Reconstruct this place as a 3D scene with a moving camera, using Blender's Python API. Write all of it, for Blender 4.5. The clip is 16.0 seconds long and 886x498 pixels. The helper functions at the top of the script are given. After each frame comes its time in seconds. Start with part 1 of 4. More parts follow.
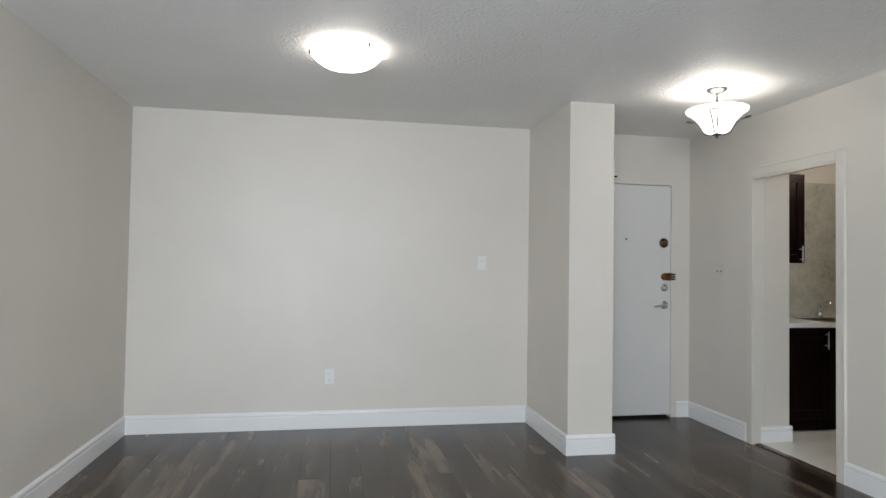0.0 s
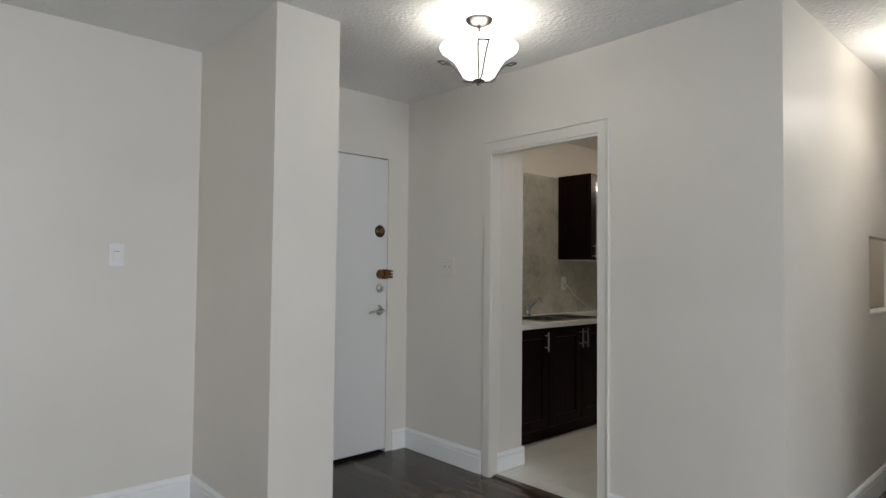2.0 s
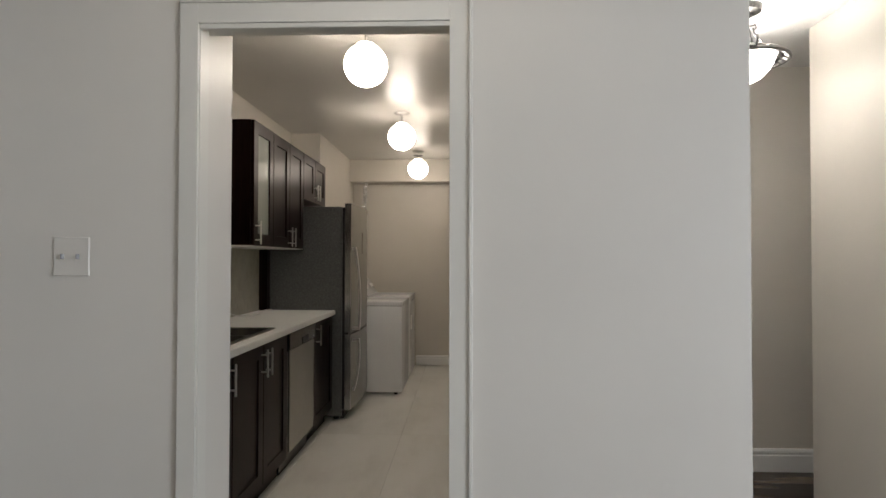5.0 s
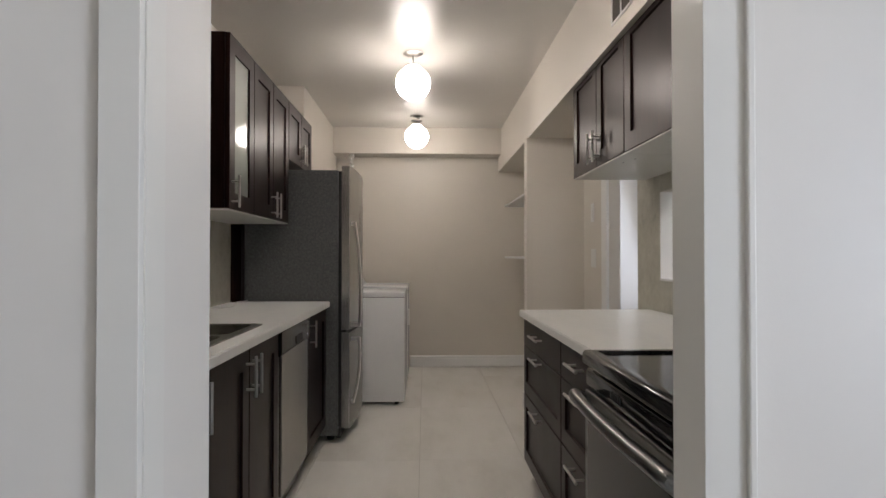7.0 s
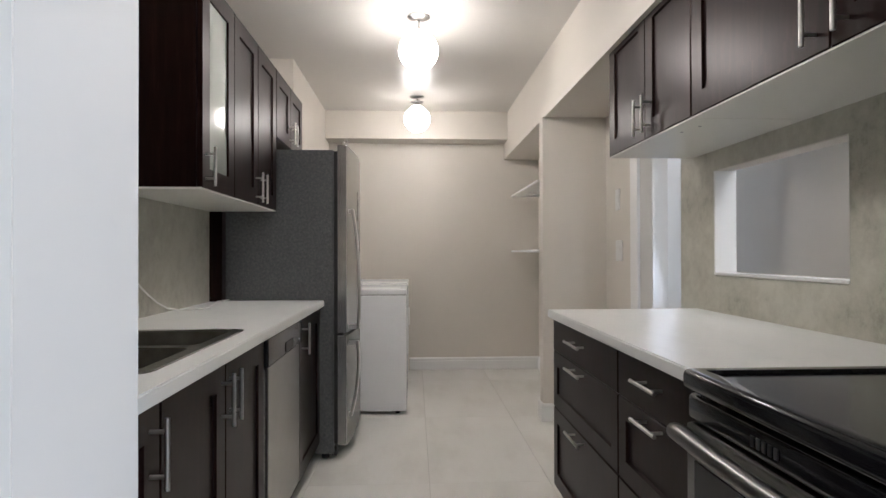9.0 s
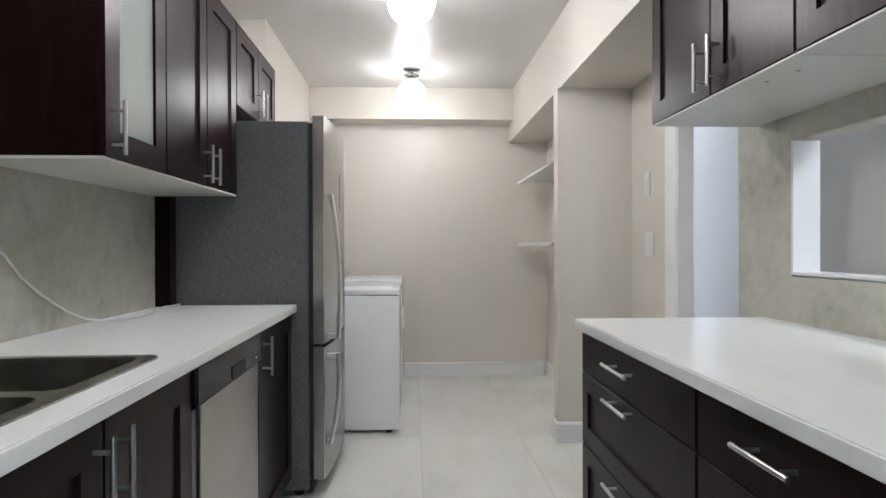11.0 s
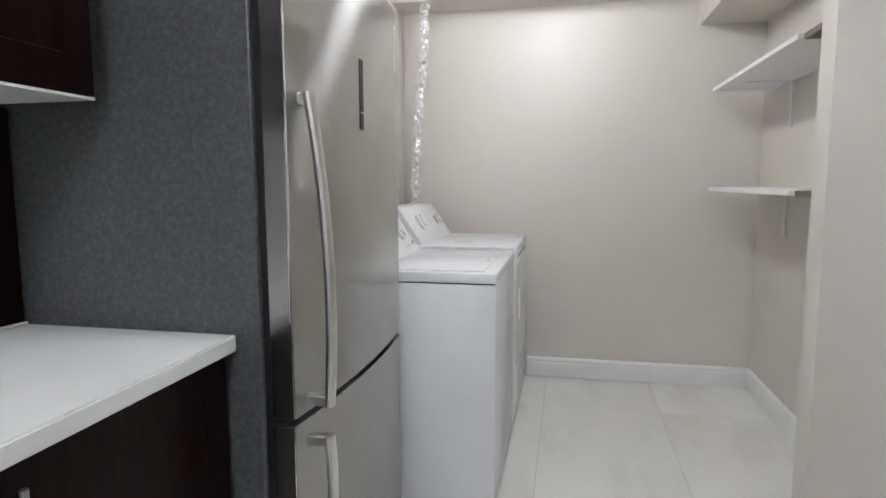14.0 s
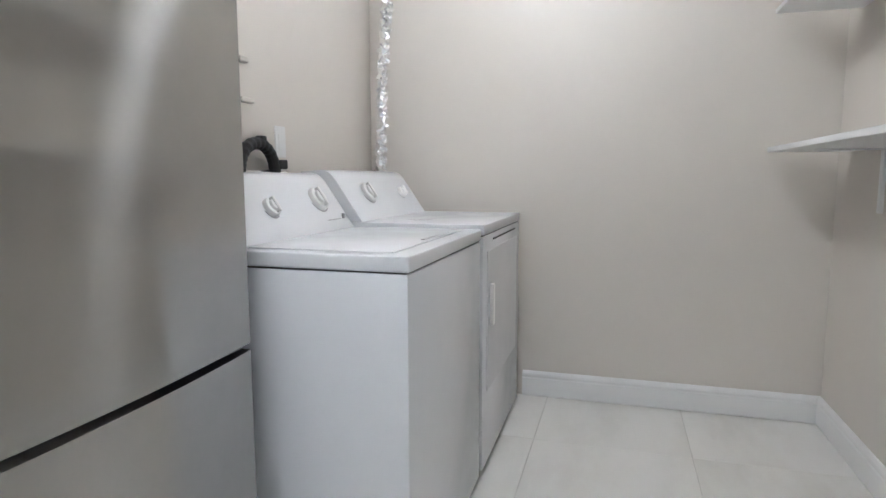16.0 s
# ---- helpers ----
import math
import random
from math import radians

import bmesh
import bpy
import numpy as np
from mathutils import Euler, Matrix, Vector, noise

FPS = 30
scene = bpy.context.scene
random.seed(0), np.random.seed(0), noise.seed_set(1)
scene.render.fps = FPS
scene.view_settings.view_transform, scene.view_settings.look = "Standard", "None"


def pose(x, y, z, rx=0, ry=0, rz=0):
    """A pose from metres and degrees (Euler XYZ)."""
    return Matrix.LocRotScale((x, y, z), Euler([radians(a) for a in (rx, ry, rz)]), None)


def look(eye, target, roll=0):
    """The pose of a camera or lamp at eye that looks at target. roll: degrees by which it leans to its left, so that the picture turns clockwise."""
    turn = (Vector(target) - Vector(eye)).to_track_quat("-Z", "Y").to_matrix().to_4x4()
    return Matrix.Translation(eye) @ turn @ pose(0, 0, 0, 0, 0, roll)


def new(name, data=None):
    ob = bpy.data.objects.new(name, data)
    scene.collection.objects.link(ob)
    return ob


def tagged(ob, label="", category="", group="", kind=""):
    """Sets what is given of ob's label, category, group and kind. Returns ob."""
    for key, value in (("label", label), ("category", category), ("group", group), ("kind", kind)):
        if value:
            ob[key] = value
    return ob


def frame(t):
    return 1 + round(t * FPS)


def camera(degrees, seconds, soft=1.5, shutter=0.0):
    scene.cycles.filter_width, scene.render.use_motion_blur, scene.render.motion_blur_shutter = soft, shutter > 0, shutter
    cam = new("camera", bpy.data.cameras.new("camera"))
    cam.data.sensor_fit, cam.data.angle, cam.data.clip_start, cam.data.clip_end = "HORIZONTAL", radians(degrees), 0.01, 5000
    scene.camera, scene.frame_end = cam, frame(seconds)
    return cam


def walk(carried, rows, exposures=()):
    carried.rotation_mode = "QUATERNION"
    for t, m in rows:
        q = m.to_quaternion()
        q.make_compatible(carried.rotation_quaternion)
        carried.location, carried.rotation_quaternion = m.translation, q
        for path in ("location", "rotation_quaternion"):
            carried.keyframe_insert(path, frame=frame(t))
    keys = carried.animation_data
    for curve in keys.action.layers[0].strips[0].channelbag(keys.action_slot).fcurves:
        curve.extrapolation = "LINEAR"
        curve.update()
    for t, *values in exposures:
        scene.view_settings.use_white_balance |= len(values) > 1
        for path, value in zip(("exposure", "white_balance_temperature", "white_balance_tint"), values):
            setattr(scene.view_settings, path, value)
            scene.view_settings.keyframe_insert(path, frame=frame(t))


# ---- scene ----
cam = camera(73.1, 16.0)
PATH = [
    (0, (3.638, -3.119, 1.308), (1.67, -2.765, 1.363), 0.9),
    (0.5, (3.197, -3.079, 1.28), (1.292, -2.473, 1.345), 0.9),
    (1, (2.805, -3.023, 1.271), (1.019, -2.125, 1.334), 0.8),
    (1.5, (2.455, -2.888, 1.255), (0.819, -1.739, 1.325), 0.7),
    (2, (2.144, -2.737, 1.279), (0.668, -1.389, 1.346), 0.6),
    (2.5, (1.855, -2.62, 1.322), (0.615, -1.051, 1.369), 0.2),
    (3, (1.604, -2.48, 1.325), (0.641, -0.728, 1.374), 0.1),
    (3.5, (1.33, -2.414, 1.32), (0.657, -0.531, 1.374), 0.0),
    (4, (1.017, -2.279, 1.279), (0.599, -0.324, 1.348), -0.4),
    (4.2, (0.876, -2.188, 1.303), (0.552, -0.215, 1.358), -0.3),
    (6.5, (0.009, -1.065, 1.199), (0.06, 0.934, 1.228), -0.0),
    (7, (-0.018, -0.829, 1.166), (0.043, 1.17, 1.192), -0.0),
    (7.5, (-0.063, -0.65, 1.153), (0.016, 1.348, 1.176), -0.0),
    (8, (-0.108, -0.518, 1.146), (-0.023, 1.48, 1.166), -0.1),
    (8.5, (-0.122, -0.434, 1.14), (-0.03, 1.564, 1.157), -0.1),
    (11, (-0.091, 0.229, 1.143), (0.01, 2.226, 1.136), -0.2),
    (11.5, (-0.08, 0.485, 1.154), (0.004, 2.482, 1.092), -0.1),
    (12, (-0.072, 0.718, 1.148), (-0.053, 2.716, 1.061), -0.2),
    (12.5, (-0.075, 0.97, 1.151), (-0.128, 2.966, 1.025), -0.3),
    (13, (-0.023, 1.25, 1.165), (-0.179, 3.238, 1.0), -0.3),
    (13.5, (0.029, 1.525, 1.182), (-0.27, 3.494, 0.994), -0.8),
    (14, (0.063, 1.845, 1.205), (-0.344, 3.79, 0.981), -0.2),
    (14.5, (0.178, 2.125, 1.195), (-0.365, 4.034, 0.948), 0.2),
    (15, (0.222, 2.356, 1.169), (-0.362, 4.253, 0.925), -0.1),
    (15.5, (0.227, 2.539, 1.128), (-0.355, 4.435, 0.874), 0.1),
    (16, (0.256, 2.688, 1.054), (-0.305, 4.593, 0.817), -0.1),
]
EXPOSURES = [(0, -0.06, 6520, 10), (1, -0.20, 6520, 10), (2, -0.30, 6560, 10), (3, -0.27, 6680, 11), (4.2, -0.18, 6640, 11), (6.3, 0.18, 6280, 13), (7, 0.36, 6130, 14), (8.5, 0.78, 5850, 13), (11, 1.22, 5370, 10), (14, 1.34, 5230, 10), (16, 1.42, 5130, 10)]
walk(cam, [(t, look(eye, target, roll)) for t, eye, target, roll in PATH], EXPOSURES)

# ---- world and daylight ----
world = bpy.data.worlds.new("sky")
scene.world = world
world.use_nodes = True
sky = world.node_tree.nodes.new("ShaderNodeTexSky")
sky.sky_type, sky.sun_disc, sky.sun_elevation, sky.sun_rotation = "NISHITA", False, radians(40), radians(120)
world.node_tree.links.new(sky.outputs[0], world.node_tree.nodes["Background"].inputs[0])
world.node_tree.nodes["Background"].inputs[1].default_value = 0.1

DAY_WATTS = 190.0     # sky light through the living room's window
GLOBE, GLOBE_WEAK = 30.5, 17.0     # kitchen pendants, the last with a weaker bulb
FOYER_BULB, FOYER_BOWL = 58.0, 2.6
HALL_BULB, HALL_BOWL = 85.0, 24.0
END_BULB, END_BOWL = 30.0, 7.0
DOME = 8.5

day = bpy.data.lights.new("window_daylight", "AREA")
day.shape, day.size, day.size_y, day.energy, day.color = "RECTANGLE", 2.0, 1.9, DAY_WATTS, (0.80, 0.89, 1.0)
new("window_daylight", day).matrix_world = look((5.36, -3.5, 1.25), (0, -3.3, 0.8))
day = bpy.data.lights.new("hall_window_daylight", "AREA")
day.shape, day.size, day.size_y, day.energy, day.color = "RECTANGLE", 1.1, 1.5, 15.0, (0.80, 0.88, 1.0)
new("hall_window_daylight", day).matrix_world = look((2.72, 5.42, 1.45), (1.3, 5.0, 1.1))

# ---- helpers of this scene ----
ORIGIN = {}


def mat(name, rough=0.5, metal=0.0, coat=0.0):
    m = bpy.data.materials.new(name)
    m.use_nodes = True
    b = m.node_tree.nodes["Principled BSDF"]
    b.inputs["Roughness"].default_value, b.inputs["Metallic"].default_value = rough, metal
    b.inputs["Coat Weight"].default_value = coat
    return m, m.node_tree, b


def node(tree, kind, **inputs):
    n = tree.nodes.new("ShaderNode" + kind)
    for key, v in inputs.items():
        n.inputs[key.replace("_", " ")].default_value = v
    return n


def ramp(tree, source, stops):
    r = tree.nodes.new("ShaderNodeValToRGB")
    while len(r.color_ramp.elements) < len(stops):
        r.color_ramp.elements.new(0.5)
    for el, (p, c) in zip(r.color_ramp.elements, stops):
        el.position, el.color = p, (*c, 1)
    tree.links.new(source, r.inputs[0])
    return r.outputs[0]


def noise_tex(tree, scale, detail=4.0, rough=0.55, stretch=(1, 1, 1), shift=None):
    c = tree.nodes.new("ShaderNodeTexCoord")
    m = tree.nodes.new("ShaderNodeMapping")
    m.inputs["Scale"].default_value = stretch
    tree.links.new(c.outputs["Object"], m.inputs[0])
    if shift is not None:
        tree.links.new(shift, m.inputs["Location"])
    n = node(tree, "TexNoise", Scale=scale, Detail=detail, Roughness=rough)
    tree.links.new(m.outputs[0], n.inputs["Vector"])
    return n.outputs["Fac"]


def bump(tree, b, height, strength, distance=0.002, under=None):
    n = node(tree, "Bump", Strength=strength, Distance=distance)
    tree.links.new(height, n.inputs["Height"])
    if under is not None:
        tree.links.new(under, n.inputs["Normal"])
    tree.links.new(n.outputs[0], b.inputs["Normal"])
    return n.outputs[0]


def spread(tree, b, source, low, high):
    r = node(tree, "MapRange")
    r.inputs["To Min"].default_value, r.inputs["To Max"].default_value = low, high
    tree.links.new(source, r.inputs["Value"])
    tree.links.new(r.outputs[0], b.inputs["Roughness"])


def paint(name, colour, rough, grain=140.0, relief=0.12, vary=0.03):
    m, t, b = mat(name, rough)
    lo, hi = [c * (1 - vary) for c in colour], [min(1, c * (1 + vary)) for c in colour]
    t.links.new(ramp(t, noise_tex(t, 1.3, 3), [(0.3, lo), (0.7, hi)]), b.inputs["Base Color"])
    spread(t, b, noise_tex(t, 3.0, 3), rough - 0.06, rough + 0.08)
    under = bump(t, b, noise_tex(t, 7.0, 2), 0.10, 0.004)
    bump(t, b, noise_tex(t, grain, 2), relief, 0.001, under)
    return m


WALL = paint("greige_wall_paint", (0.67, 0.63, 0.568), 0.43)
TRIM = paint("white_trim_paint", (0.80, 0.80, 0.79), 0.32, 60, 0.05)
DOORPAINT = paint("off_white_door_paint", (0.66, 0.65, 0.63), 0.38, 90, 0.08)
CASING = paint("greige_casing_paint", (0.68, 0.65, 0.585), 0.36, 90, 0.08)
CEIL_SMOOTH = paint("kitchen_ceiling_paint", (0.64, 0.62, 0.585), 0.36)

m, t, b = mat("stippled_ceiling_plaster", 0.55)
t.links.new(ramp(t, noise_tex(t, 1.0, 3), [(0.3, (0.79, 0.78, 0.76)), (0.7, (0.85, 0.84, 0.82))]), b.inputs["Base Color"])
vor = node(t, "TexVoronoi", Scale=42.0)
crd = t.nodes.new("ShaderNodeTexCoord")
t.links.new(crd.outputs["Object"], vor.inputs["Vector"])
mix = node(t, "Math")
mix.operation = "MULTIPLY"
t.links.new(noise_tex(t, 55.0, 3, 0.7), mix.inputs[0])
t.links.new(ramp(t, vor.outputs["Distance"], [(0.0, (1, 1, 1)), (0.6, (0, 0, 0))]), mix.inputs[1])
bump(t, b, mix.outputs[0], 0.8, 0.007)
CEIL = m

# floor boards: dark brown-grey laminate, grain along x, tone by board
m, t, b = mat("dark_laminate_board", 0.33)
info = t.nodes.new("ShaderNodeObjectInfo")
away = node(t, "Math")
away.operation = "MULTIPLY"
away.inputs[1].default_value = 37.0
t.links.new(info.outputs["Random"], away.inputs[0])
grain = noise_tex(t, 2.4, 4, 0.5, (0.5, 3.4, 1), away.outputs[0])
fine = noise_tex(t, 22.0, 4, 0.6, (0.16, 4.0, 1), away.outputs[0])
add = node(t, "Math")
add.operation = "ADD"
t.links.new(grain, add.inputs[0])
half = node(t, "Math")
half.operation = "MULTIPLY"
half.inputs[1].default_value = 0.20
t.links.new(fine, half.inputs[0])
t.links.new(half.outputs[0], add.inputs[1])
base = ramp(t, add.outputs[0], [(0.44, (0.018, 0.0115, 0.008)), (0.57, (0.040, 0.027, 0.019)), (0.66, (0.070, 0.050, 0.036)), (0.78, (0.125, 0.095, 0.069))])
tone = node(t, "MapRange")
tone.inputs["To Min"].default_value, tone.inputs["To Max"].default_value = 0.7, 1.3
t.links.new(info.outputs["Random"], tone.inputs["Value"])
hsv = node(t, "HueSaturation")
t.links.new(base, hsv.inputs["Color"])
t.links.new(tone.outputs[0], hsv.inputs["Value"])
t.links.new(hsv.outputs[0], b.inputs["Base Color"])
spread(t, b, fine, 0.19, 0.31)
bump(t, b, fine, 0.10, 0.001)
b.inputs["Specular IOR Level"].default_value = 0.42
BOARD = m

# kitchen floor tile: pale grey-beige polished porcelain with soft clouds
m, t, b = mat("pale_porcelain_tile", 0.2)
info = t.nodes.new("ShaderNodeObjectInfo")
away = node(t, "Math")
away.operation = "MULTIPLY"
away.inputs[1].default_value = 23.0
t.links.new(info.outputs["Random"], away.inputs[0])
cloud = noise_tex(t, 1.6, 6, 0.6, (2.2, 0.8, 1), away.outputs[0])
t.links.new(ramp(t, cloud, [(0.3, (0.68, 0.665, 0.615)), (0.5, (0.775, 0.765, 0.72)), (0.72, (0.82, 0.81, 0.775))]), b.inputs["Base Color"])
spread(t, b, noise_tex(t, 4.0, 4), 0.24, 0.40)
TILE = m
GROUT = paint("grey_grout", (0.58, 0.565, 0.525), 0.8)

# counter top: white quartz laminate
m, t, b = mat("white_quartz_counter", 0.3)
vein = noise_tex(t, 5.0, 7, 0.66, (1.6, 0.7, 1))
t.links.new(ramp(t, vein, [(0.28, (0.73, 0.745, 0.73)), (0.47, (0.78, 0.79, 0.775)), (0.7, (0.80, 0.805, 0.79))]), b.inputs["Base Color"])
spread(t, b, noise_tex(t, 6.0, 4), 0.28, 0.37)
COUNTER = m

# cabinets: espresso stained wood with a satin lacquer
m, t, b = mat("espresso_lacquered_wood", 0.28)
g = noise_tex(t, 8.0, 6, 0.6, (6, 6, 0.5))
t.links.new(ramp(t, g, [(0.3, (0.0025, 0.001, 0.0009)), (0.55, (0.008, 0.003, 0.0026)), (0.8, (0.021, 0.008, 0.007))]), b.inputs["Base Color"])
spread(t, b, noise_tex(t, 2.5, 4), 0.24, 0.40)
bump(t, b, noise_tex(t, 60.0, 3, 0.6, (4, 4, 0.4)), 0.03, 0.001)
b.inputs["Specular IOR Level"].default_value = 0.125
b.inputs["Specular Tint"].default_value = (1.0, 0.74, 0.68, 1)
WOOD = m
UNDER = paint("white_melamine", (0.62, 0.62, 0.58), 0.35, 200, 0.03)

# brushed stainless steel
m, t, b = mat("brushed_stainless_steel", 0.10, 1.0)
tone = ramp(t, noise_tex(t, 5.0, 4, 0.6), [(0.3, (0.46, 0.452, 0.43)), (0.7, (0.50, 0.492, 0.47))])
t.links.new(tone, b.inputs["Base Color"])
# fine level brush lines draw each reflected lamp out into an upright streak
tg = t.nodes.new("ShaderNodeTangent")
tg.direction_type, tg.axis = "RADIAL", "Z"
streak = node(t, "BsdfAnisotropic", Roughness=0.33, Anisotropy=0.78)
t.links.new(tone, streak.inputs["Color"])
t.links.new(tg.outputs[0], streak.inputs["Tangent"])
both = t.nodes.new("ShaderNodeMixShader")
both.inputs[0].default_value = 0.5
t.links.new(b.outputs[0], both.inputs[1])
t.links.new(streak.outputs[0], both.inputs[2])
t.links.new(both.outputs[0], t.nodes["Material Output"].inputs["Surface"])
STEEL = m
m, t, b = mat("dull_oven_steel", 0.30, 1.0)
t.links.new(ramp(t, noise_tex(t, 60.0, 4, 0.6, (1, 0.2, 6)), [(0.3, (0.17, 0.168, 0.16)), (0.7, (0.24, 0.237, 0.228))]), b.inputs["Base Color"])
OVENSTEEL = m
m, t, b = mat("brushed_nickel", 0.28, 1.0)
t.links.new(ramp(t, noise_tex(t, 90.0, 3, 0.6, (1, 1, 8)), [(0.3, (0.57, 0.56, 0.54)), (0.7, (0.63, 0.62, 0.60))]), b.inputs["Base Color"])
NICKEL = m
m, t, b = mat("dark_nickel", 0.3, 1.0)
t.links.new(ramp(t, noise_tex(t, 90.0, 3), [(0.3, (0.11, 0.105, 0.10)), (0.7, (0.22, 0.21, 0.20))]), b.inputs["Base Color"])
DARKNICKEL = m
m, t, b = mat("sink_steel", 0.3, 1.0)
t.links.new(ramp(t, noise_tex(t, 12.0, 5, 0.6, (1, 6, 1)), [(0.3, (0.22, 0.21, 0.185)), (0.7, (0.40, 0.385, 0.35))]), b.inputs["Base Color"])
SINK = m

# refrigerator side: dark grey textured enamel
m, t, b = mat("dark_grey_textured_enamel", 0.36)
sp = noise_tex(t, 75.0, 4, 0.75)
t.links.new(ramp(t, sp, [(0.34, (0.080, 0.085, 0.087)), (0.52, (0.114, 0.119, 0.121)), (0.70, (0.165, 0.170, 0.171))]), b.inputs["Base Color"])
bump(t, b, sp, 0.25, 0.001)
SIDE = m
m, t, b = mat("dark_door_edge_metal", 0.2, 1.0)
t.links.new(ramp(t, noise_tex(t, 9.0, 3), [(0.3, (0.32, 0.32, 0.32)), (0.7, (0.40, 0.40, 0.395))]), b.inputs["Base Color"])
DOOREDGE = m

m, t, b = mat("black_glossy_enamel", 0.12)
t.links.new(ramp(t, noise_tex(t, 30.0, 3), [(0.3, (0.007, 0.007, 0.008)), (0.7, (0.012, 0.012, 0.013))]), b.inputs["Base Color"])
b.inputs["Specular IOR Level"].default_value = 0.28
BLACK = m
m, t, b = mat("black_rubber", 0.6)
b.inputs["Base Color"].default_value = (0.012, 0.012, 0.012, 1)
bump(t, b, noise_tex(t, 90.0, 2), 0.2, 0.002)
RUBBER = m
m, t, b = mat("white_appliance_enamel", 0.16)
t.links.new(ramp(t, noise_tex(t, 2.0, 3), [(0.3, (0.74, 0.755, 0.775)), (0.7, (0.80, 0.81, 0.825))]), b.inputs["Base Color"])
spread(t, b, noise_tex(t, 8.0, 3), 0.14, 0.24)
bump(t, b, noise_tex(t, 180.0, 2), 0.03, 0.0005)
ENAMEL = m
PLASTIC = paint("white_plastic", (0.74, 0.74, 0.72), 0.3, 200, 0.02)
GREY = paint("grey_print", (0.30, 0.30, 0.31), 0.5)

# concrete-look backsplash
m, t, b = mat("mottled_concrete_backsplash", 0.42)
c1, c2 = noise_tex(t, 4.5, 7, 0.68), noise_tex(t, 26.0, 5, 0.7)
ad = node(t, "Math")
ad.operation = "MULTIPLY_ADD"
ad.inputs[1].default_value = 0.35
t.links.new(c2, ad.inputs[0])
t.links.new(c1, ad.inputs[2])
t.links.new(ramp(t, ad.outputs[0], [(0.44, (0.25, 0.243, 0.20)), (0.58, (0.41, 0.40, 0.335)), (0.78, (0.52, 0.51, 0.44))]), b.inputs["Base Color"])
spread(t, b, c1, 0.3, 0.55)
bump(t, b, c2, 0.10, 0.002)
CONCRETE = m

m, t, b = mat("crinkled_foil", 0.22, 1.0)
b.inputs["Base Color"].default_value = (0.93, 0.93, 0.93, 1)
bump(t, b, noise_tex(t, 90.0, 2, 0.7), 0.25, 0.006)
FOIL = m
m, t, b = mat("aged_brass", 0.34, 1.0)
t.links.new(ramp(t, noise_tex(t, 70.0, 4), [(0.3, (0.10, 0.045, 0.02)), (0.7, (0.30, 0.16, 0.07))]), b.inputs["Base Color"])
BRASS = m
m, t, b = mat("dark_antique_bronze", 0.35, 1.0)
t.links.new(ramp(t, noise_tex(t, 70.0, 4), [(0.3, (0.03, 0.025, 0.02)), (0.7, (0.09, 0.07, 0.05))]), b.inputs["Base Color"])
BRONZE = m
m, t, b = mat("chrome", 0.1, 1.0)
b.inputs["Base Color"].default_value = (0.75, 0.75, 0.76, 1)
CHROME = m
m, t, b = mat("clear_glass", 0.03)
b.inputs["Transmission Weight"].default_value = 1.0
GLASS = m
m, t, b = mat("frosted_glass", 0.07)
b.inputs["Base Color"].default_value = (0.66, 0.70, 0.66, 1)
b.inputs["Transmission Weight"].default_value = 0.5
FROST = m
m, t, b = mat("unpainted_board", 0.6)
t.links.new(ramp(t, noise_tex(t, 20.0, 4, 0.6, (1, 6, 1)), [(0.3, (0.13, 0.10, 0.075)), (0.7, (0.22, 0.175, 0.13))]), b.inputs["Base Color"])
RAW = m


def glow(name, colour, strength):
    m, t, b = mat(name, 0.35)
    b.inputs["Base Color"].default_value = (0.8, 0.8, 0.78, 1)
    b.inputs["Emission Color"].default_value = (*colour, 1)
    b.inputs["Emission Strength"].default_value = strength
    return m


WARM = (1.0, 0.888, 0.755)


def opal(name, strength):
    """Lit globe; the glow is turned down on its shoulder to soften the ceiling's hot spot."""
    m = glow(name, WARM, strength)
    t = m.node_tree
    geo, xyz, dim = t.nodes.new("ShaderNodeNewGeometry"), t.nodes.new("ShaderNodeSeparateXYZ"), node(t, "MapRange")
    for key, v in (("From Min", 0.05), ("From Max", 0.65), ("To Min", strength), ("To Max", strength * 0.10)):
        dim.inputs[key].default_value = v
    t.links.new(geo.outputs["Normal"], xyz.inputs[0])
    t.links.new(xyz.outputs["Z"], dim.inputs["Value"])
    t.links.new(dim.outputs[0], t.nodes["Principled BSDF"].inputs["Emission Strength"])
    return m


OPAL, OPAL_WEAK = opal("lit_opal_glass", GLOBE), opal("lit_opal_glass_weaker_bulb", GLOBE_WEAK)
BOWL_F, BULB_F = glow("lit_foyer_bowl", (1.0, 0.955, 0.89), FOYER_BOWL), glow("foyer_bulb", (1.0, 0.955, 0.89), FOYER_BULB)
BOWL_H, BULB_H = glow("lit_hall_bowl", (1.0, 0.96, 0.91), HALL_BOWL), glow("hall_bulb", (1.0, 0.96, 0.91), HALL_BULB)
BOWL_E, BULB_E = glow("lit_hall_end_bowl", (1.0, 0.96, 0.91), END_BOWL), glow("hall_end_bulb", (1.0, 0.96, 0.91), END_BULB)
DOMEGLOW = glow("lit_dome_glass", (1.0, 0.93, 0.86), DOME)
LED = glow("blue_indicator", (0.03, 0.06, 1.0), 0.08)


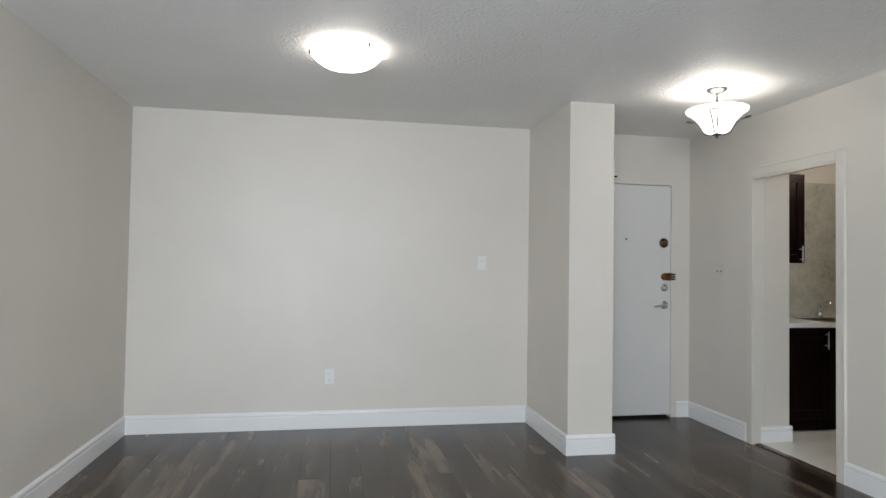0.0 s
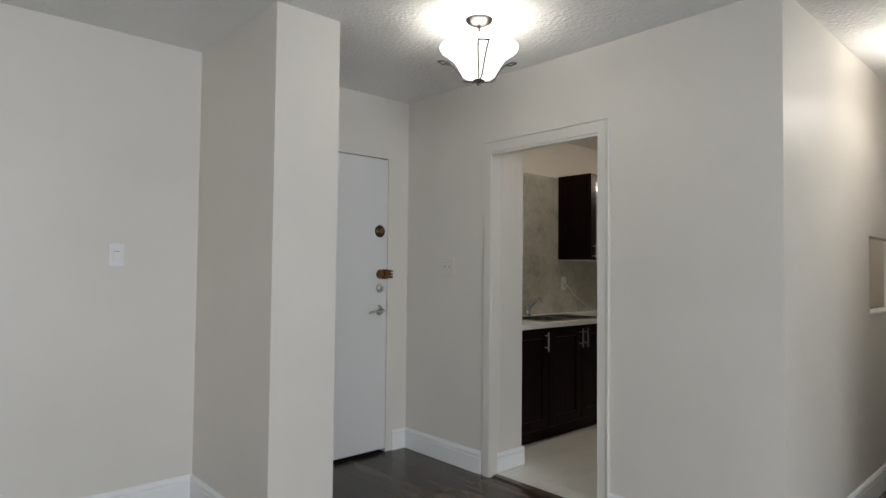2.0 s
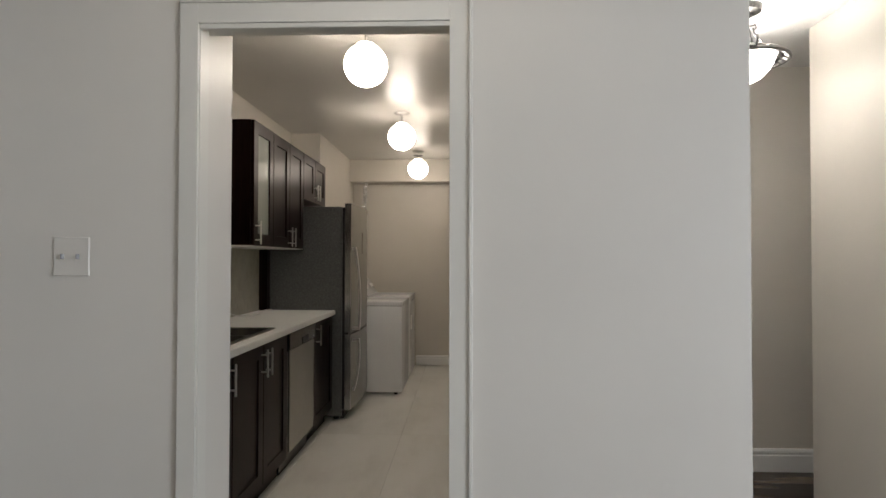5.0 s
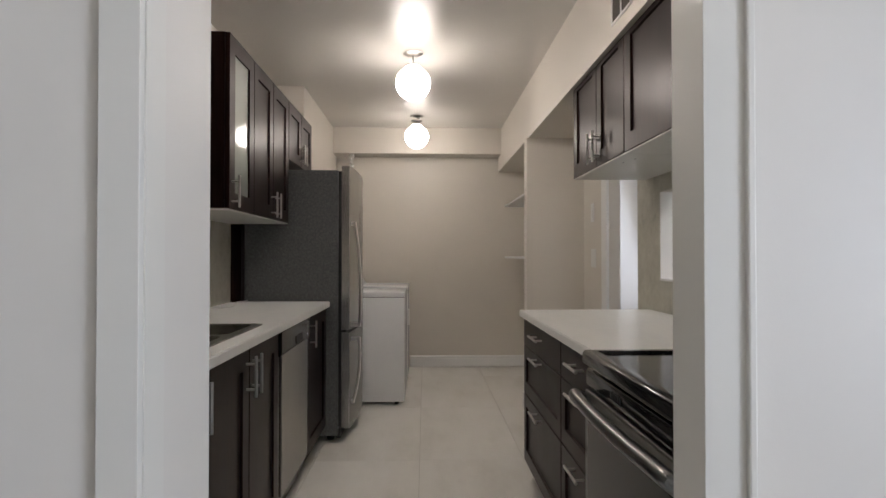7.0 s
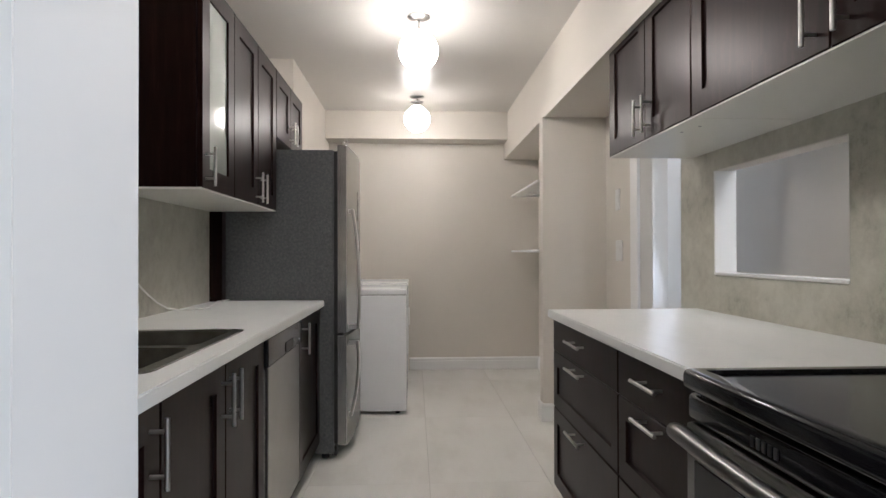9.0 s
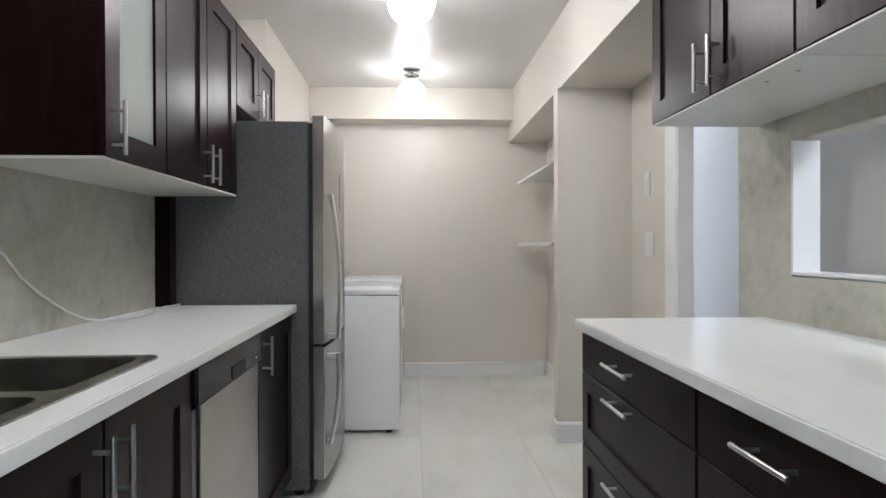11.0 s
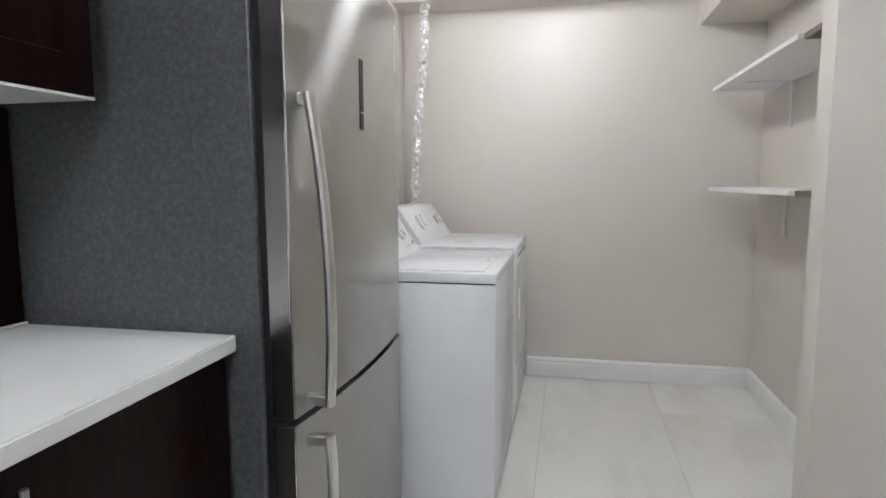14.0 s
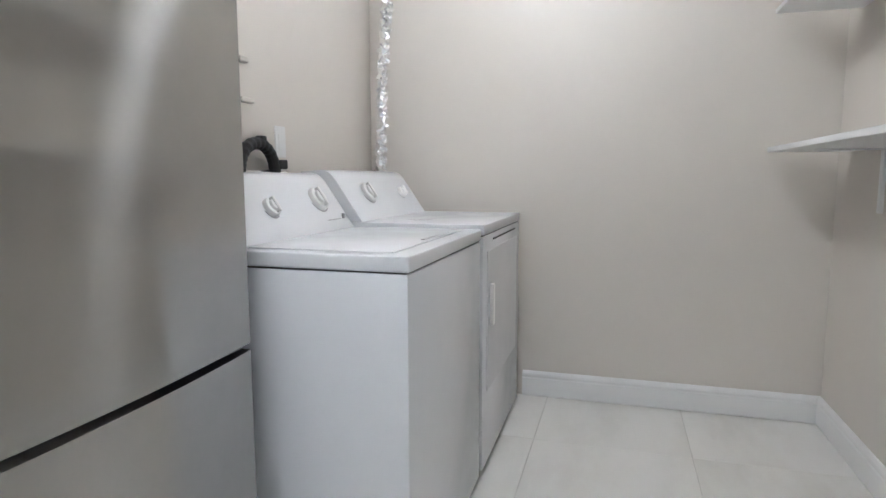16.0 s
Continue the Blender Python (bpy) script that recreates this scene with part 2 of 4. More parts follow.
def add_box(bm, x0, x1, y0, y1, z0, z1, bevel=0.0, seg=1):
    """A box in world metres, its edges eased."""
    x0, x1 = min(x0, x1), max(x0, x1)
    y0, y1 = min(y0, y1), max(y0, y1)
    made = bmesh.ops.create_cube(bm, size=1, matrix=Matrix.Translation(((x0 + x1) / 2, (y0 + y1) / 2, (z0 + z1) / 2)) @ Matrix.Diagonal((x1 - x0, y1 - y0, z1 - z0, 1)))
    if bevel:
        edges = {e for v in made["verts"] for e in v.link_edges}
        bmesh.ops.bevel(bm, geom=list(edges), offset=bevel, segments=seg, affect="EDGES", profile=0.5)
    return bm


def cube(*a, **k):
    return add_box(bmesh.new(), *a, **k)


def lathe(profile, centre, seg=32, axis="z"):
    """Turns (radius, height) pairs about an upright axis, or about x."""
    bm = bmesh.new()
    rings = []
    for r, h in profile:
        ring = []
        for i in range(seg):
            a = 2 * math.pi * i / seg
            p = Vector((r * math.cos(a), r * math.sin(a), h))
            if axis == "x":
                p = Vector((h, r * math.cos(a), r * math.sin(a)))
            elif axis == "y":
                p = Vector((r * math.sin(a), h, r * math.cos(a)))
            ring.append(bm.verts.new(p + Vector(centre)))
        rings.append(ring)
    for lo, hi in zip(rings, rings[1:]):
        for i in range(seg):
            bm.faces.new((lo[i], lo[(i + 1) % seg], hi[(i + 1) % seg], hi[i]))
    for ring, flip in ((rings[0], True), (rings[-1], False)):
        if (ring[0].co - ring[seg // 2].co).length > 1e-4:
            bm.faces.new(ring[::-1] if flip else ring)
    bmesh.ops.remove_doubles(bm, verts=bm.verts, dist=1e-5)
    bmesh.ops.recalc_face_normals(bm, faces=bm.faces)
    return bm


def tube(bm, points, radius, seg=10, ridged=0.0):
    """A round bar along points."""
    pts = [Vector(p) for p in points]
    rings = []
    side = None
    for i, p in enumerate(pts):
        d = (pts[min(i + 1, len(pts) - 1)] - pts[max(i - 1, 0)]).normalized()
        if side is None:
            side = d.orthogonal().normalized()
        side = (side - d * side.dot(d)).normalized()
        up = d.cross(side)
        r = radius * (1 + (ridged if i % 2 else 0))
        rings.append([bm.verts.new(p + r * (math.cos(2 * math.pi * k / seg) * side + math.sin(2 * math.pi * k / seg) * up)) for k in range(seg)])
    for lo, hi in zip(rings, rings[1:]):
        for k in range(seg):
            bm.faces.new((lo[k], lo[(k + 1) % seg], hi[(k + 1) % seg], hi[k]))
    bm.faces.new(rings[0][::-1])
    bm.faces.new(rings[-1])
    return bm


def arc(a, b, bow, n=10):
    """Points from a to b that bow out by the vector bow in the middle."""
    a, b, bow = Vector(a), Vector(b), Vector(bow)
    return [a.lerp(b, i / n) + bow * (1 - (2 * i / n - 1) ** 2) for i in range(n + 1)]


def thing(name, base, label, category, group=""):
    ob = new(name)
    ob.location = base
    ob.empty_display_size = 0.05
    ORIGIN[ob] = Vector(base)
    return tagged(ob, label, category, group)


def part(name, bm, material, parent=None, label="", smooth=False):
    """One mesh object; bm is in world metres."""
    if parent is not None:
        bmesh.ops.translate(bm, verts=bm.verts, vec=-ORIGIN[parent])
    me = bpy.data.meshes.new(name)
    bm.to_mesh(me)
    bm.free()
    if smooth:
        me.shade_smooth()
        me.set_sharp_from_angle(angle=radians(38))
    me.materials.append(material)
    ob = new(name, me)
    if parent is not None:
        ob.parent = parent
        ORIGIN[ob] = ORIGIN[parent]
    else:
        ORIGIN[ob] = Vector((0, 0, 0))
    if label:
        tagged(ob, label)
    return ob


def solo(name, bm, material, label, category, group="", kind="", smooth=False):
    return tagged(part(name, bm, material, None, "", smooth), label, category, group, kind)


def structure(name, bm, material, label):
    return tagged(part(name, bm, material), label, "", "", "structure")


def boxes(*all_boxes):
    bm = bmesh.new()
    for bx in all_boxes:
        add_box(bm, *bx)
    return bm


def baseboard(a, b, out, high=0.14, z=0.0):
    """A skirting board from a to b on the plan, its face turned to out; stepped and rounded at the top."""
    a, b, out = Vector((*a, 0)), Vector((*b, 0)), Vector((*out, 0))
    prof = [(0.0, 0.0), (0.015, 0.0), (0.015, high * 0.70), (0.0125, high * 0.74), (0.0125, high * 0.78), (0.016, high * 0.83), (0.0145, high * 0.91), (0.007, high * 0.98), (0.0, high)]
    bm = bmesh.new()
    ends = [[bm.verts.new(p + out * (d + 0.0015) + Vector((0, 0, h + z + 0.001))) for d, h in prof] for p in (a, b)]
    n = len(prof)
    for i in range(n):
        bm.faces.new((ends[0][i], ends[0][(i + 1) % n], ends[1][(i + 1) % n], ends[1][i]))
    bm.faces.new(ends[0])
    bm.faces.new(ends[1][::-1])
    bmesh.ops.recalc_face_normals(bm, faces=bm.faces)
    return structure("baseboard", bm, TRIM, "white painted baseboard along the wall")


def shaker(xf, way, y0, y1, z0, z1, thick=0.02, stile=0.072, rec=0.009):
    """A framed cabinet front in the plane x = xf that faces way (+1 or -1)."""
    bm = cube(xf - way * thick, xf, y0, y1, z0, z1)
    bm.normal_update()
    face = max(bm.faces, key=lambda f: f.normal.x * way)
    edges = [e for e in face.edges]
    if stile:
        bmesh.ops.inset_individual(bm, faces=[face], thickness=stile, depth=0, use_even_offset=True)
        bmesh.ops.inset_individual(bm, faces=[face], thickness=0.003, depth=-rec, use_even_offset=True)
    bmesh.ops.bevel(bm, geom=[e for e in edges if e.is_valid], offset=0.0025, segments=1, affect="EDGES")
    return bm


def bar_handle(xf, way, y, z, length, upright=True, r=0.0055):
    """A round steel bar on two posts, standing 35 mm off the front."""
    x = xf + way * 0.034
    bm = bmesh.new()
    step = Vector((0, 0, length / 2)) if upright else Vector((0, length / 2, 0))
    mid = Vector((x, y, z))
    tube(bm, (mid - step, mid + step), r, 12)
    for s in (-0.62, 0.62):
        p = mid + step * s
        tube(bm, ((xf + way * 0.0005, p.y, p.z), (x - way * r * 0.6, p.y, p.z)), r * 0.8, 10)
    return bm


def plate(name, x, way, yc, zc, w, h, label, category):
    """A cover plate on a wall that faces x."""
    ob = thing(name, (x, yc, zc), label, category)
    part("cover_plate", cube(x + way * 0.001, x + way * 0.007, yc - w / 2, yc + w / 2, zc - h / 2, zc + h / 2, bevel=0.0025), PLASTIC, ob)
    return ob

# ---- the large structure ----
H = 2.483
structure("ceiling_1", boxes((-1.45, 5.6, -4.86, 0.0, H, H + 0.1), (1.263, 3.4, 0.0, 6.3, H, H + 0.1)), CEIL, "white stippled plaster ceiling of living room and hall")
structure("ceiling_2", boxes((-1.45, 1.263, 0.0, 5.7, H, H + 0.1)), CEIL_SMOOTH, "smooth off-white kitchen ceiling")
floor_living = structure("floor_1", boxes((-1.435, 5.6, -4.86, 0.05, -0.1, -0.009), (1.263, 3.4, 0.05, 6.3, -0.1, -0.009)), RUBBER, "dark brown laminate board floor")
floor_kitchen = structure("floor_2", boxes((-1.425, 1.263, 0.05, 5.6, -0.1, -0.003)), GROUT, "pale porcelain tile floor of the kitchen")

structure("wall_west", boxes((-1.435, -1.235, -4.86, -1.08, 0, H), (-1.435, -1.235, -0.18, 0.0, 0, H), (-1.435, -1.235, -1.08, -0.18, 2.052, H)), WALL, "greige painted living room wall around the entry door")
structure("wall_south", boxes((-1.235, 5.4, -4.86, -4.66, 0, H)), WALL, "greige painted living room side wall")
structure("wall_stub", boxes((-1.235, -0.335, -1.503, -1.17, 0, H)), WALL, "short greige wall stub beside the entry")
structure("wall_kitchen", boxes((-1.435, -0.44, 0.0, 0.12, 0, H), (0.41, 1.263, 0.0, 0.12, 0, H), (-0.44, 0.41, 0.0, 0.12, 2.055, H), (-1.225, -0.430, 0.12, 0.33, 0, H)), WALL, "greige wall with the kitchen doorway")
structure("wall_kitchen_west", boxes((-1.425, -1.225, 0.12, 3.79, 0, H), (-1.425, -0.95, 3.79, 5.51, 0, H)), WALL, "greige kitchen wall stepping out behind the laundry")
structure("wall_kitchen_end", boxes((-1.425, 1.263, 5.51, 5.65, 0, H)), WALL, "greige end wall of the laundry corner")
structure("wall_kitchen_east", boxes((1.19, 1.263, 0.12, 1.375, 0, H), (1.19, 1.263, 1.375, 2.172, 0, 1.045), (1.19, 1.263, 1.375, 2.172, 1.495, H),
          (1.19, 1.263, 2.172, 2.507, 0, H), (1.19, 1.263, 2.507, 3.05, 1.83, H), (1.19, 1.263, 3.05, 3.70, 0, H), (1.11, 1.263, 3.70, 5.51, 0, H)), WALL, "greige kitchen wall with a pass-through and a low doorway to the hall")
structure("wall_pier", boxes((0.752, 1.19, 3.665, 3.765, 0, 2.066)), WALL, "narrow greige wall pier beside the shelves")
structure("soffit", boxes((0.765, 1.11, 0.12, 5.51, 2.066, H), (1.11, 1.19, 0.12, 3.70, 2.066, H)), WALL, "greige boxed soffit over the wall cabinets")
structure("beam_1", boxes((-0.95, 0.765, 5.265, 5.51, 2.22, H)), WALL, "greige boxed beam across the end of the kitchen")
structure("wall_hall_west", boxes((1.11, 1.263, 5.65, 6.15, 0, H)), WALL, "greige hall wall past the kitchen")
structure("wall_hall_end", boxes((1.11, 2.85, 6.15, 6.3, 0, H)), WALL, "greige end wall of the hall")
structure("wall_hall_near", boxes((2.19, 3.3, 0.0, 1.32, 0, H)), WALL, "greige hall wall beside the living room")
structure("wall_hall_east", boxes((2.065, 3.3, 1.94, 2.06, 0, H), (2.065, 2.18, 2.06, 4.7, 0, H), (2.18, 2.75, 4.58, 4.7, 0, H)), WALL, "greige hall wall with a projecting corner")
structure("wall_hall_side", boxes((3.3, 3.4, 1.2, 2.06, 0, H), (2.75, 2.85, 4.58, 4.82, 0, H), (2.75, 2.85, 6.02, 6.15, 0, H), (2.75, 2.85, 4.82, 6.02, 0, 0.65), (2.75, 2.85, 4.82, 6.02, 2.25, H)), WALL, "greige wall closing the hall recess")
structure("beam_2", boxes((1.263, 2.065, 1.94, 2.24, 2.10, H)), WALL, "greige beam across the hall")
structure("wall_north", boxes((3.3, 5.6, 0.0, 0.12, 0, H)), WALL, "greige living room wall")
structure("wall_east", boxes((5.4, 5.6, -4.86, -4.5, 0, H), (5.4, 5.6, -2.5, 0.0, 0, H), (5.4, 5.6, -4.5, -2.5, 0, 0.3), (5.4, 5.6, -4.5, -2.5, 2.2, H)), WALL, "greige living room wall around the window")

win = structure("window_1", boxes((5.47, 5.53, -4.5, -4.44, 0.3, 2.2), (5.47, 5.53, -2.56, -2.5, 0.3, 2.2), (5.47, 5.53, -4.44, -2.56, 0.3, 0.36), (5.47, 5.53, -4.44, -2.56, 2.14, 2.2), (5.47, 5.53, -3.53, -3.47, 0.36, 2.14)), TRIM, "white framed living room window")
for y0, y1 in ((-4.44, -3.53), (-3.47, -2.56)):
    pane = part("pane", cube(5.495, 5.505, y0, y1, 0.36, 2.14), GLASS, win)
    pane.visible_shadow = False
win = structure("window_2", boxes((2.79, 2.83, 4.82, 4.87, 0.65, 2.25), (2.79, 2.83, 5.97, 6.02, 0.65, 2.25), (2.79, 2.83, 4.87, 5.97, 0.65, 0.70), (2.79, 2.83, 4.87, 5.97, 2.20, 2.25)), TRIM, "white framed window past the hall")
pane = part("pane", cube(2.805, 2.813, 4.87, 5.97, 0.70, 2.20), GLASS, win)
pane.visible_shadow = False

# backsplash slabs
structure("backsplash_1", boxes((-1.2245, -1.217, 0.34, 2.968, 0.885, 2.13)), CONCRETE, "mottled grey concrete-look backsplash behind the sink")
structure("backsplash_2", boxes((1.182, 1.1895, 0.122, 1.372, 0.6, 2.06), (1.182, 1.1895, 1.372, 2.175, 0.6, 1.042), (1.182, 1.1895, 1.372, 2.175, 1.498, 2.06), (1.182, 1.1895, 2.175, 2.505, 0.6, 2.06)), CONCRETE, "mottled grey concrete-look backsplash around the pass-through")
# pass-through lining
structure("pass_through_trim", boxes((1.176, 1.269, 1.375, 2.172, 1.046, 1.056), (1.176, 1.269, 2.160, 2.171, 1.056, 1.494)), TRIM, "thin white trim lining the pass-through")

# kitchen doorway: frame, casing, threshold
structure("door_frame_1", boxes((-0.44, -0.40, 0.0, 0.062, 0, 2.02), (0.381, 0.41, 0.0, 0.122, 0, 2.02), (-0.44, 0.41, 0.0, 0.118, 2.02, 2.055), (-0.4395, -0.4315, 0.062, 0.12, 0, 2.02)), CASING, "painted frame lining the kitchen doorway")
for nm, x0, x1, z0, z1 in (("a", -0.458, -0.402, 0, 2.083), ("b", 0.368, 0.437, 0, 2.083), ("c", -0.402, 0.368, 2.012, 2.083)):
    structure("trim", cube(x0, x1, -0.014, -0.0005, z0, z1, bevel=0.0008), CASING, "flat painted casing around the kitchen doorway")
# proud strips added to draw the shade line between casing and wall
for x0, x1, z0, z1 in ((0.426, 0.4385, 0, 2.0845), (-0.458, 0.426, 2.073, 2.0845)):
    structure("trim", cube(x0, x1, -0.022, -0.0002, z0, z1, bevel=0.003, seg=2), CASING, "raised strip added for the shade line along the casing's outer edge")
structure("trim", cube(-0.399, 0.375, -0.010, 0.010, 1.996, 2.0115, bevel=0.002), CASING, "door stop bead under the head of the doorway")
structure("threshold", cube(-0.40, 0.375, 0.015, 0.062, 0.0, 0.009, bevel=0.004), BOARD, "dark transition strip at the kitchen doorway")

# doorway between kitchen and hall
structure("trim", boxes((1.172, 1.1885, 3.052, 3.165, 0, 1.90), (1.172, 1.1885, 2.504, 3.052, 1.832, 1.90)), TRIM, "white casing of the low doorway to the hall")
# door at the far end of the hall
d2 = structure("door_2", boxes((1.2645, 1.284, 4.02, 4.10, 0, 2.26), (1.2645, 1.284, 4.98, 5.06, 0, 2.26), (1.2645, 1.284, 4.02, 5.06, 2.265, 2.33)), TRIM, "white door casing at the far end of the hall")
part("door_slab", cube(1.2645, 1.274, 4.105, 4.975, 0.01, 2.255), TRIM, d2)
part("hinge", cube(1.285, 1.291, 4.06, 4.09, 2.17, 2.26), BRONZE, d2)

# baseboards
for a, b_, out in (((-1.235, -4.66), (-1.235, -1.505), (1, 0)), ((-1.22, -4.66), (5.4, -4.66), (0, 1)), ((-1.22, -1.503), (-0.335, -1.503), (0, -1)), ((-0.335, -1.519), (-0.335, -1.154), (1, 0)),
                   ((-1.22, -1.17), (-0.335, -1.17), (0, 1)), ((-1.235, -0.13), (-1.235, -0.002), (1, 0)), ((-1.22, 0.0), (-0.475, 0.0), (0, -1)), ((0.44, 0.0), (1.263, 0.0), (0, -1)),
                   ((1.263, -0.016), (1.263, 2.505), (1, 0)), ((1.263, 3.052), (1.263, 4.02), (1, 0)), ((1.263, 5.06), (1.263, 6.15), (1, 0)), ((1.263, 6.15), (2.75, 6.15), (0, -1)),
                   ((2.049, 1.94), (3.3, 1.94), (0, -1)), ((2.065, 1.94), (2.065, 4.7), (-1, 0)), ((2.065, 4.7), (2.75, 4.7), (0, 1)), ((2.19, 0.0), (5.4, 0.0), (0, -1)), ((2.75, 4.7), (2.75, 6.15), (-1, 0))):
    baseboard(a, b_, out)
for a, b_, out in (((-0.430, 0.066), (-0.430, 0.346), (1, 0)), ((-0.17, 5.51), (1.11, 5.51), (0, -1)), ((1.11, 3.765), (1.11, 5.495), (-1, 0)), ((0.737, 3.665), (1.19, 3.665), (0, -1)), ((0.752, 3.65), (0.752, 3.78), (-1, 0)), ((1.19, 3.17), (1.19, 3.65), (-1, 0))):
    baseboard(a, b_, out, 0.12, 0.0025)

# ---- entry ----
door = structure("door_1", cube(-1.272, -1.2335, -1.074, -0.184, 0.026, 2.046, bevel=0.002), DOORPAINT, "plain off-white painted entry door, closed")
# black block gives the shade in the gap round the closed door
structure("door_gap_shade", boxes((-1.40, -1.30, -1.08, -0.18, 0, 2.052)), BLACK, "black block standing in for the shade behind the entry door")
kn = part("deadbolt_cover", lathe([(0.0, 0.016), (0.022, 0.016), (0.030, 0.012), (0.038, 0.008), (0.043, 0.001), (0.043, 0.0)], (-1.2325, -0.252, 1.538), 28, "x"), BRONZE, door, "round aged bronze viewer cover", True)
part("boss", lathe([(0.0, 0.026), (0.016, 0.024), (0.022, 0.018), (0.022, 0.012)], (-1.2325, -0.252, 1.538), 20, "x"), BRASS, kn, "", True)
bm = cube(-1.232, -1.210, -0.235, -0.185, 1.205, 1.272, bevel=0.004)
bmesh.ops.create_cone(bm, cap_ends=True, segments=24, radius1=0.0335, radius2=0.031, depth=0.022, matrix=Matrix.Translation((-1.221, -0.245, 1.2385)) @ Matrix.Rotation(radians(90), 4, "Y"))
lt = part("rim_lock", bm, BRASS, door, "aged brass surface rim lock", True)
bm = cube(-1.232, -1.208, -0.176, -0.150, 1.21, 1.225, bevel=0.002)
add_box(bm, -1.232, -1.208, -0.176, -0.150, 1.231, 1.246, bevel=0.002)
add_box(bm, -1.232, -1.208, -0.176, -0.150, 1.252, 1.268, bevel=0.002)
part("strike", bm, BRASS, door, "aged brass strike of the rim lock")
dl = part("thumb_lock", lathe([(0.0, 0.012), (0.024, 0.011), (0.031, 0.006), (0.033, 0.0)], (-1.2325, -0.245, 1.142), 28, "x"), NICKEL, door, "round satin nickel thumb lock", True)
part("thumb_turn", cube(-1.222, -1.204, -0.249, -0.241, 1.130, 1.154, bevel=0.003), NICKEL, dl)
lv = part("lever_rose", lathe([(0.0, 0.012), (0.028, 0.010), (0.034, 0.005), (0.035, 0.0)], (-1.2325, -0.245, 0.988), 28, "x"), NICKEL, door, "satin nickel lever handle", True)
part("lever", tube(tube(bmesh.new(), ((-1.222, -0.245, 0.988), (-1.178, -0.245, 0.988)), 0.010, 12), [(-1.18, -0.238, 0.988), (-1.175, -0.262, 0.990), (-1.176, -0.30, 0.990), (-1.178, -0.335, 0.984), (-1.184, -0.362, 0.977)], 0.0075, 10), NICKEL, lv, "", True)
part("peephole", lathe([(0.0, 0.004), (0.007, 0.003), (0.009, 0.0)], (-1.2335, -0.61, 1.565), 16, "x"), BRONZE, door)
part("latch_plate", cube(-1.2345, -1.2325, -0.179, -0.174, 0.94, 1.04), NICKEL, door)
cl = thing("door_closer", (-1.2, -0.78, 2.10), "small dark bronze door closer over the entry door", "door closer")
part("closer_body", cube(-1.2335, -1.19, -0.96, -0.77, 2.085, 2.125, bevel=0.005), BRONZE, cl)
part("closer_arm", cube(-1.205, -1.195, -0.77, -0.715, 2.098, 2.112, bevel=0.003), BRONZE, cl)

sw = plate("light_switch", -1.235, 1, -1.911, 1.333, 0.075, 0.118, "white plastic light switch on the greige wall", "light switch")
part("rocker", cube(-1.2285, -1.2245, -1.928, -1.894, 1.300, 1.366, bevel=0.002), PLASTIC, sw)
part("rocker_line", cube(-1.2245, -1.2235, -1.926, -1.896, 1.350, 1.353), GREY, sw)
sk = plate("wall_outlet", -1.235, 1, -3.146, 0.409, 0.075, 0.120, "white double electrical outlet low on the wall", "outlet")
for dz in (-0.026, 0.026):
    fc = part("socket_face", lathe([(0.0, 0.002), (0.015, 0.002), (0.0165, 0.0)], (-1.228, -3.146, 0.409 + dz), 20, "x"), PLASTIC, sk, "", True)
    part("slot", boxes((-1.2262, -1.2255, -3.153, -3.150, 0.405 + dz, 0.415 + dz), (-1.2262, -1.2255, -3.142, -3.139, 0.405 + dz, 0.415 + dz), (-1.2262, -1.2255, -3.148, -3.144, 0.398 + dz, 0.402 + dz)), GREY, fc)
# double switch on the kitchen wall
ds = thing("double_light_switch", (-0.793, 0.0, 1.296), "greige painted double toggle switch plate", "light switch")
part("cover_plate", cube(-0.850, -0.737, -0.008, -0.001, 1.236, 1.356, bevel=0.003), WALL, ds)
for x in (-0.818, -0.770):
    part("toggle", cube(x - 0.004, x + 0.004, -0.020, -0.0085, 1.288, 1.304, bevel=0.002), GREY, ds, "small dark toggle")

# ---- ceiling lamps ----
LX, LY = 0.153, -0.697
fl = thing("semi_flush_ceiling_lamp", (LX, LY, H), "lit white glass bowl lamp with steel straps under the foyer ceiling", "ceiling lamp")
part("canopy", lathe([(0.0, H - 0.032), (0.03, H - 0.03), (0.06, H - 0.014), (0.066, H - 0.001), (0.0, H - 0.001)], (LX, LY, 0)), DARKNICKEL, fl, "", True)
part("stem", tube(bmesh.new(), ((LX, LY, H - 0.03), (LX, LY, 2.176)), 0.006, 10), DARKNICKEL, fl, "", True)
prof = [(0.020, 2.192), (0.055, 2.194), (0.078, 2.208), (0.094, 2.236), (0.112, 2.268), (0.136, 2.296), (0.164, 2.318), (0.186, 2.334), (0.190, 2.345)]
bowl = prof + [(r - 0.005, z + 0.003) for r, z in prof[::-1]]
bm = lathe(bowl, (LX, LY, 0), 40)
part("glass_bowl", bm, BOWL_F, fl, "lit frosted white glass bowl", True)
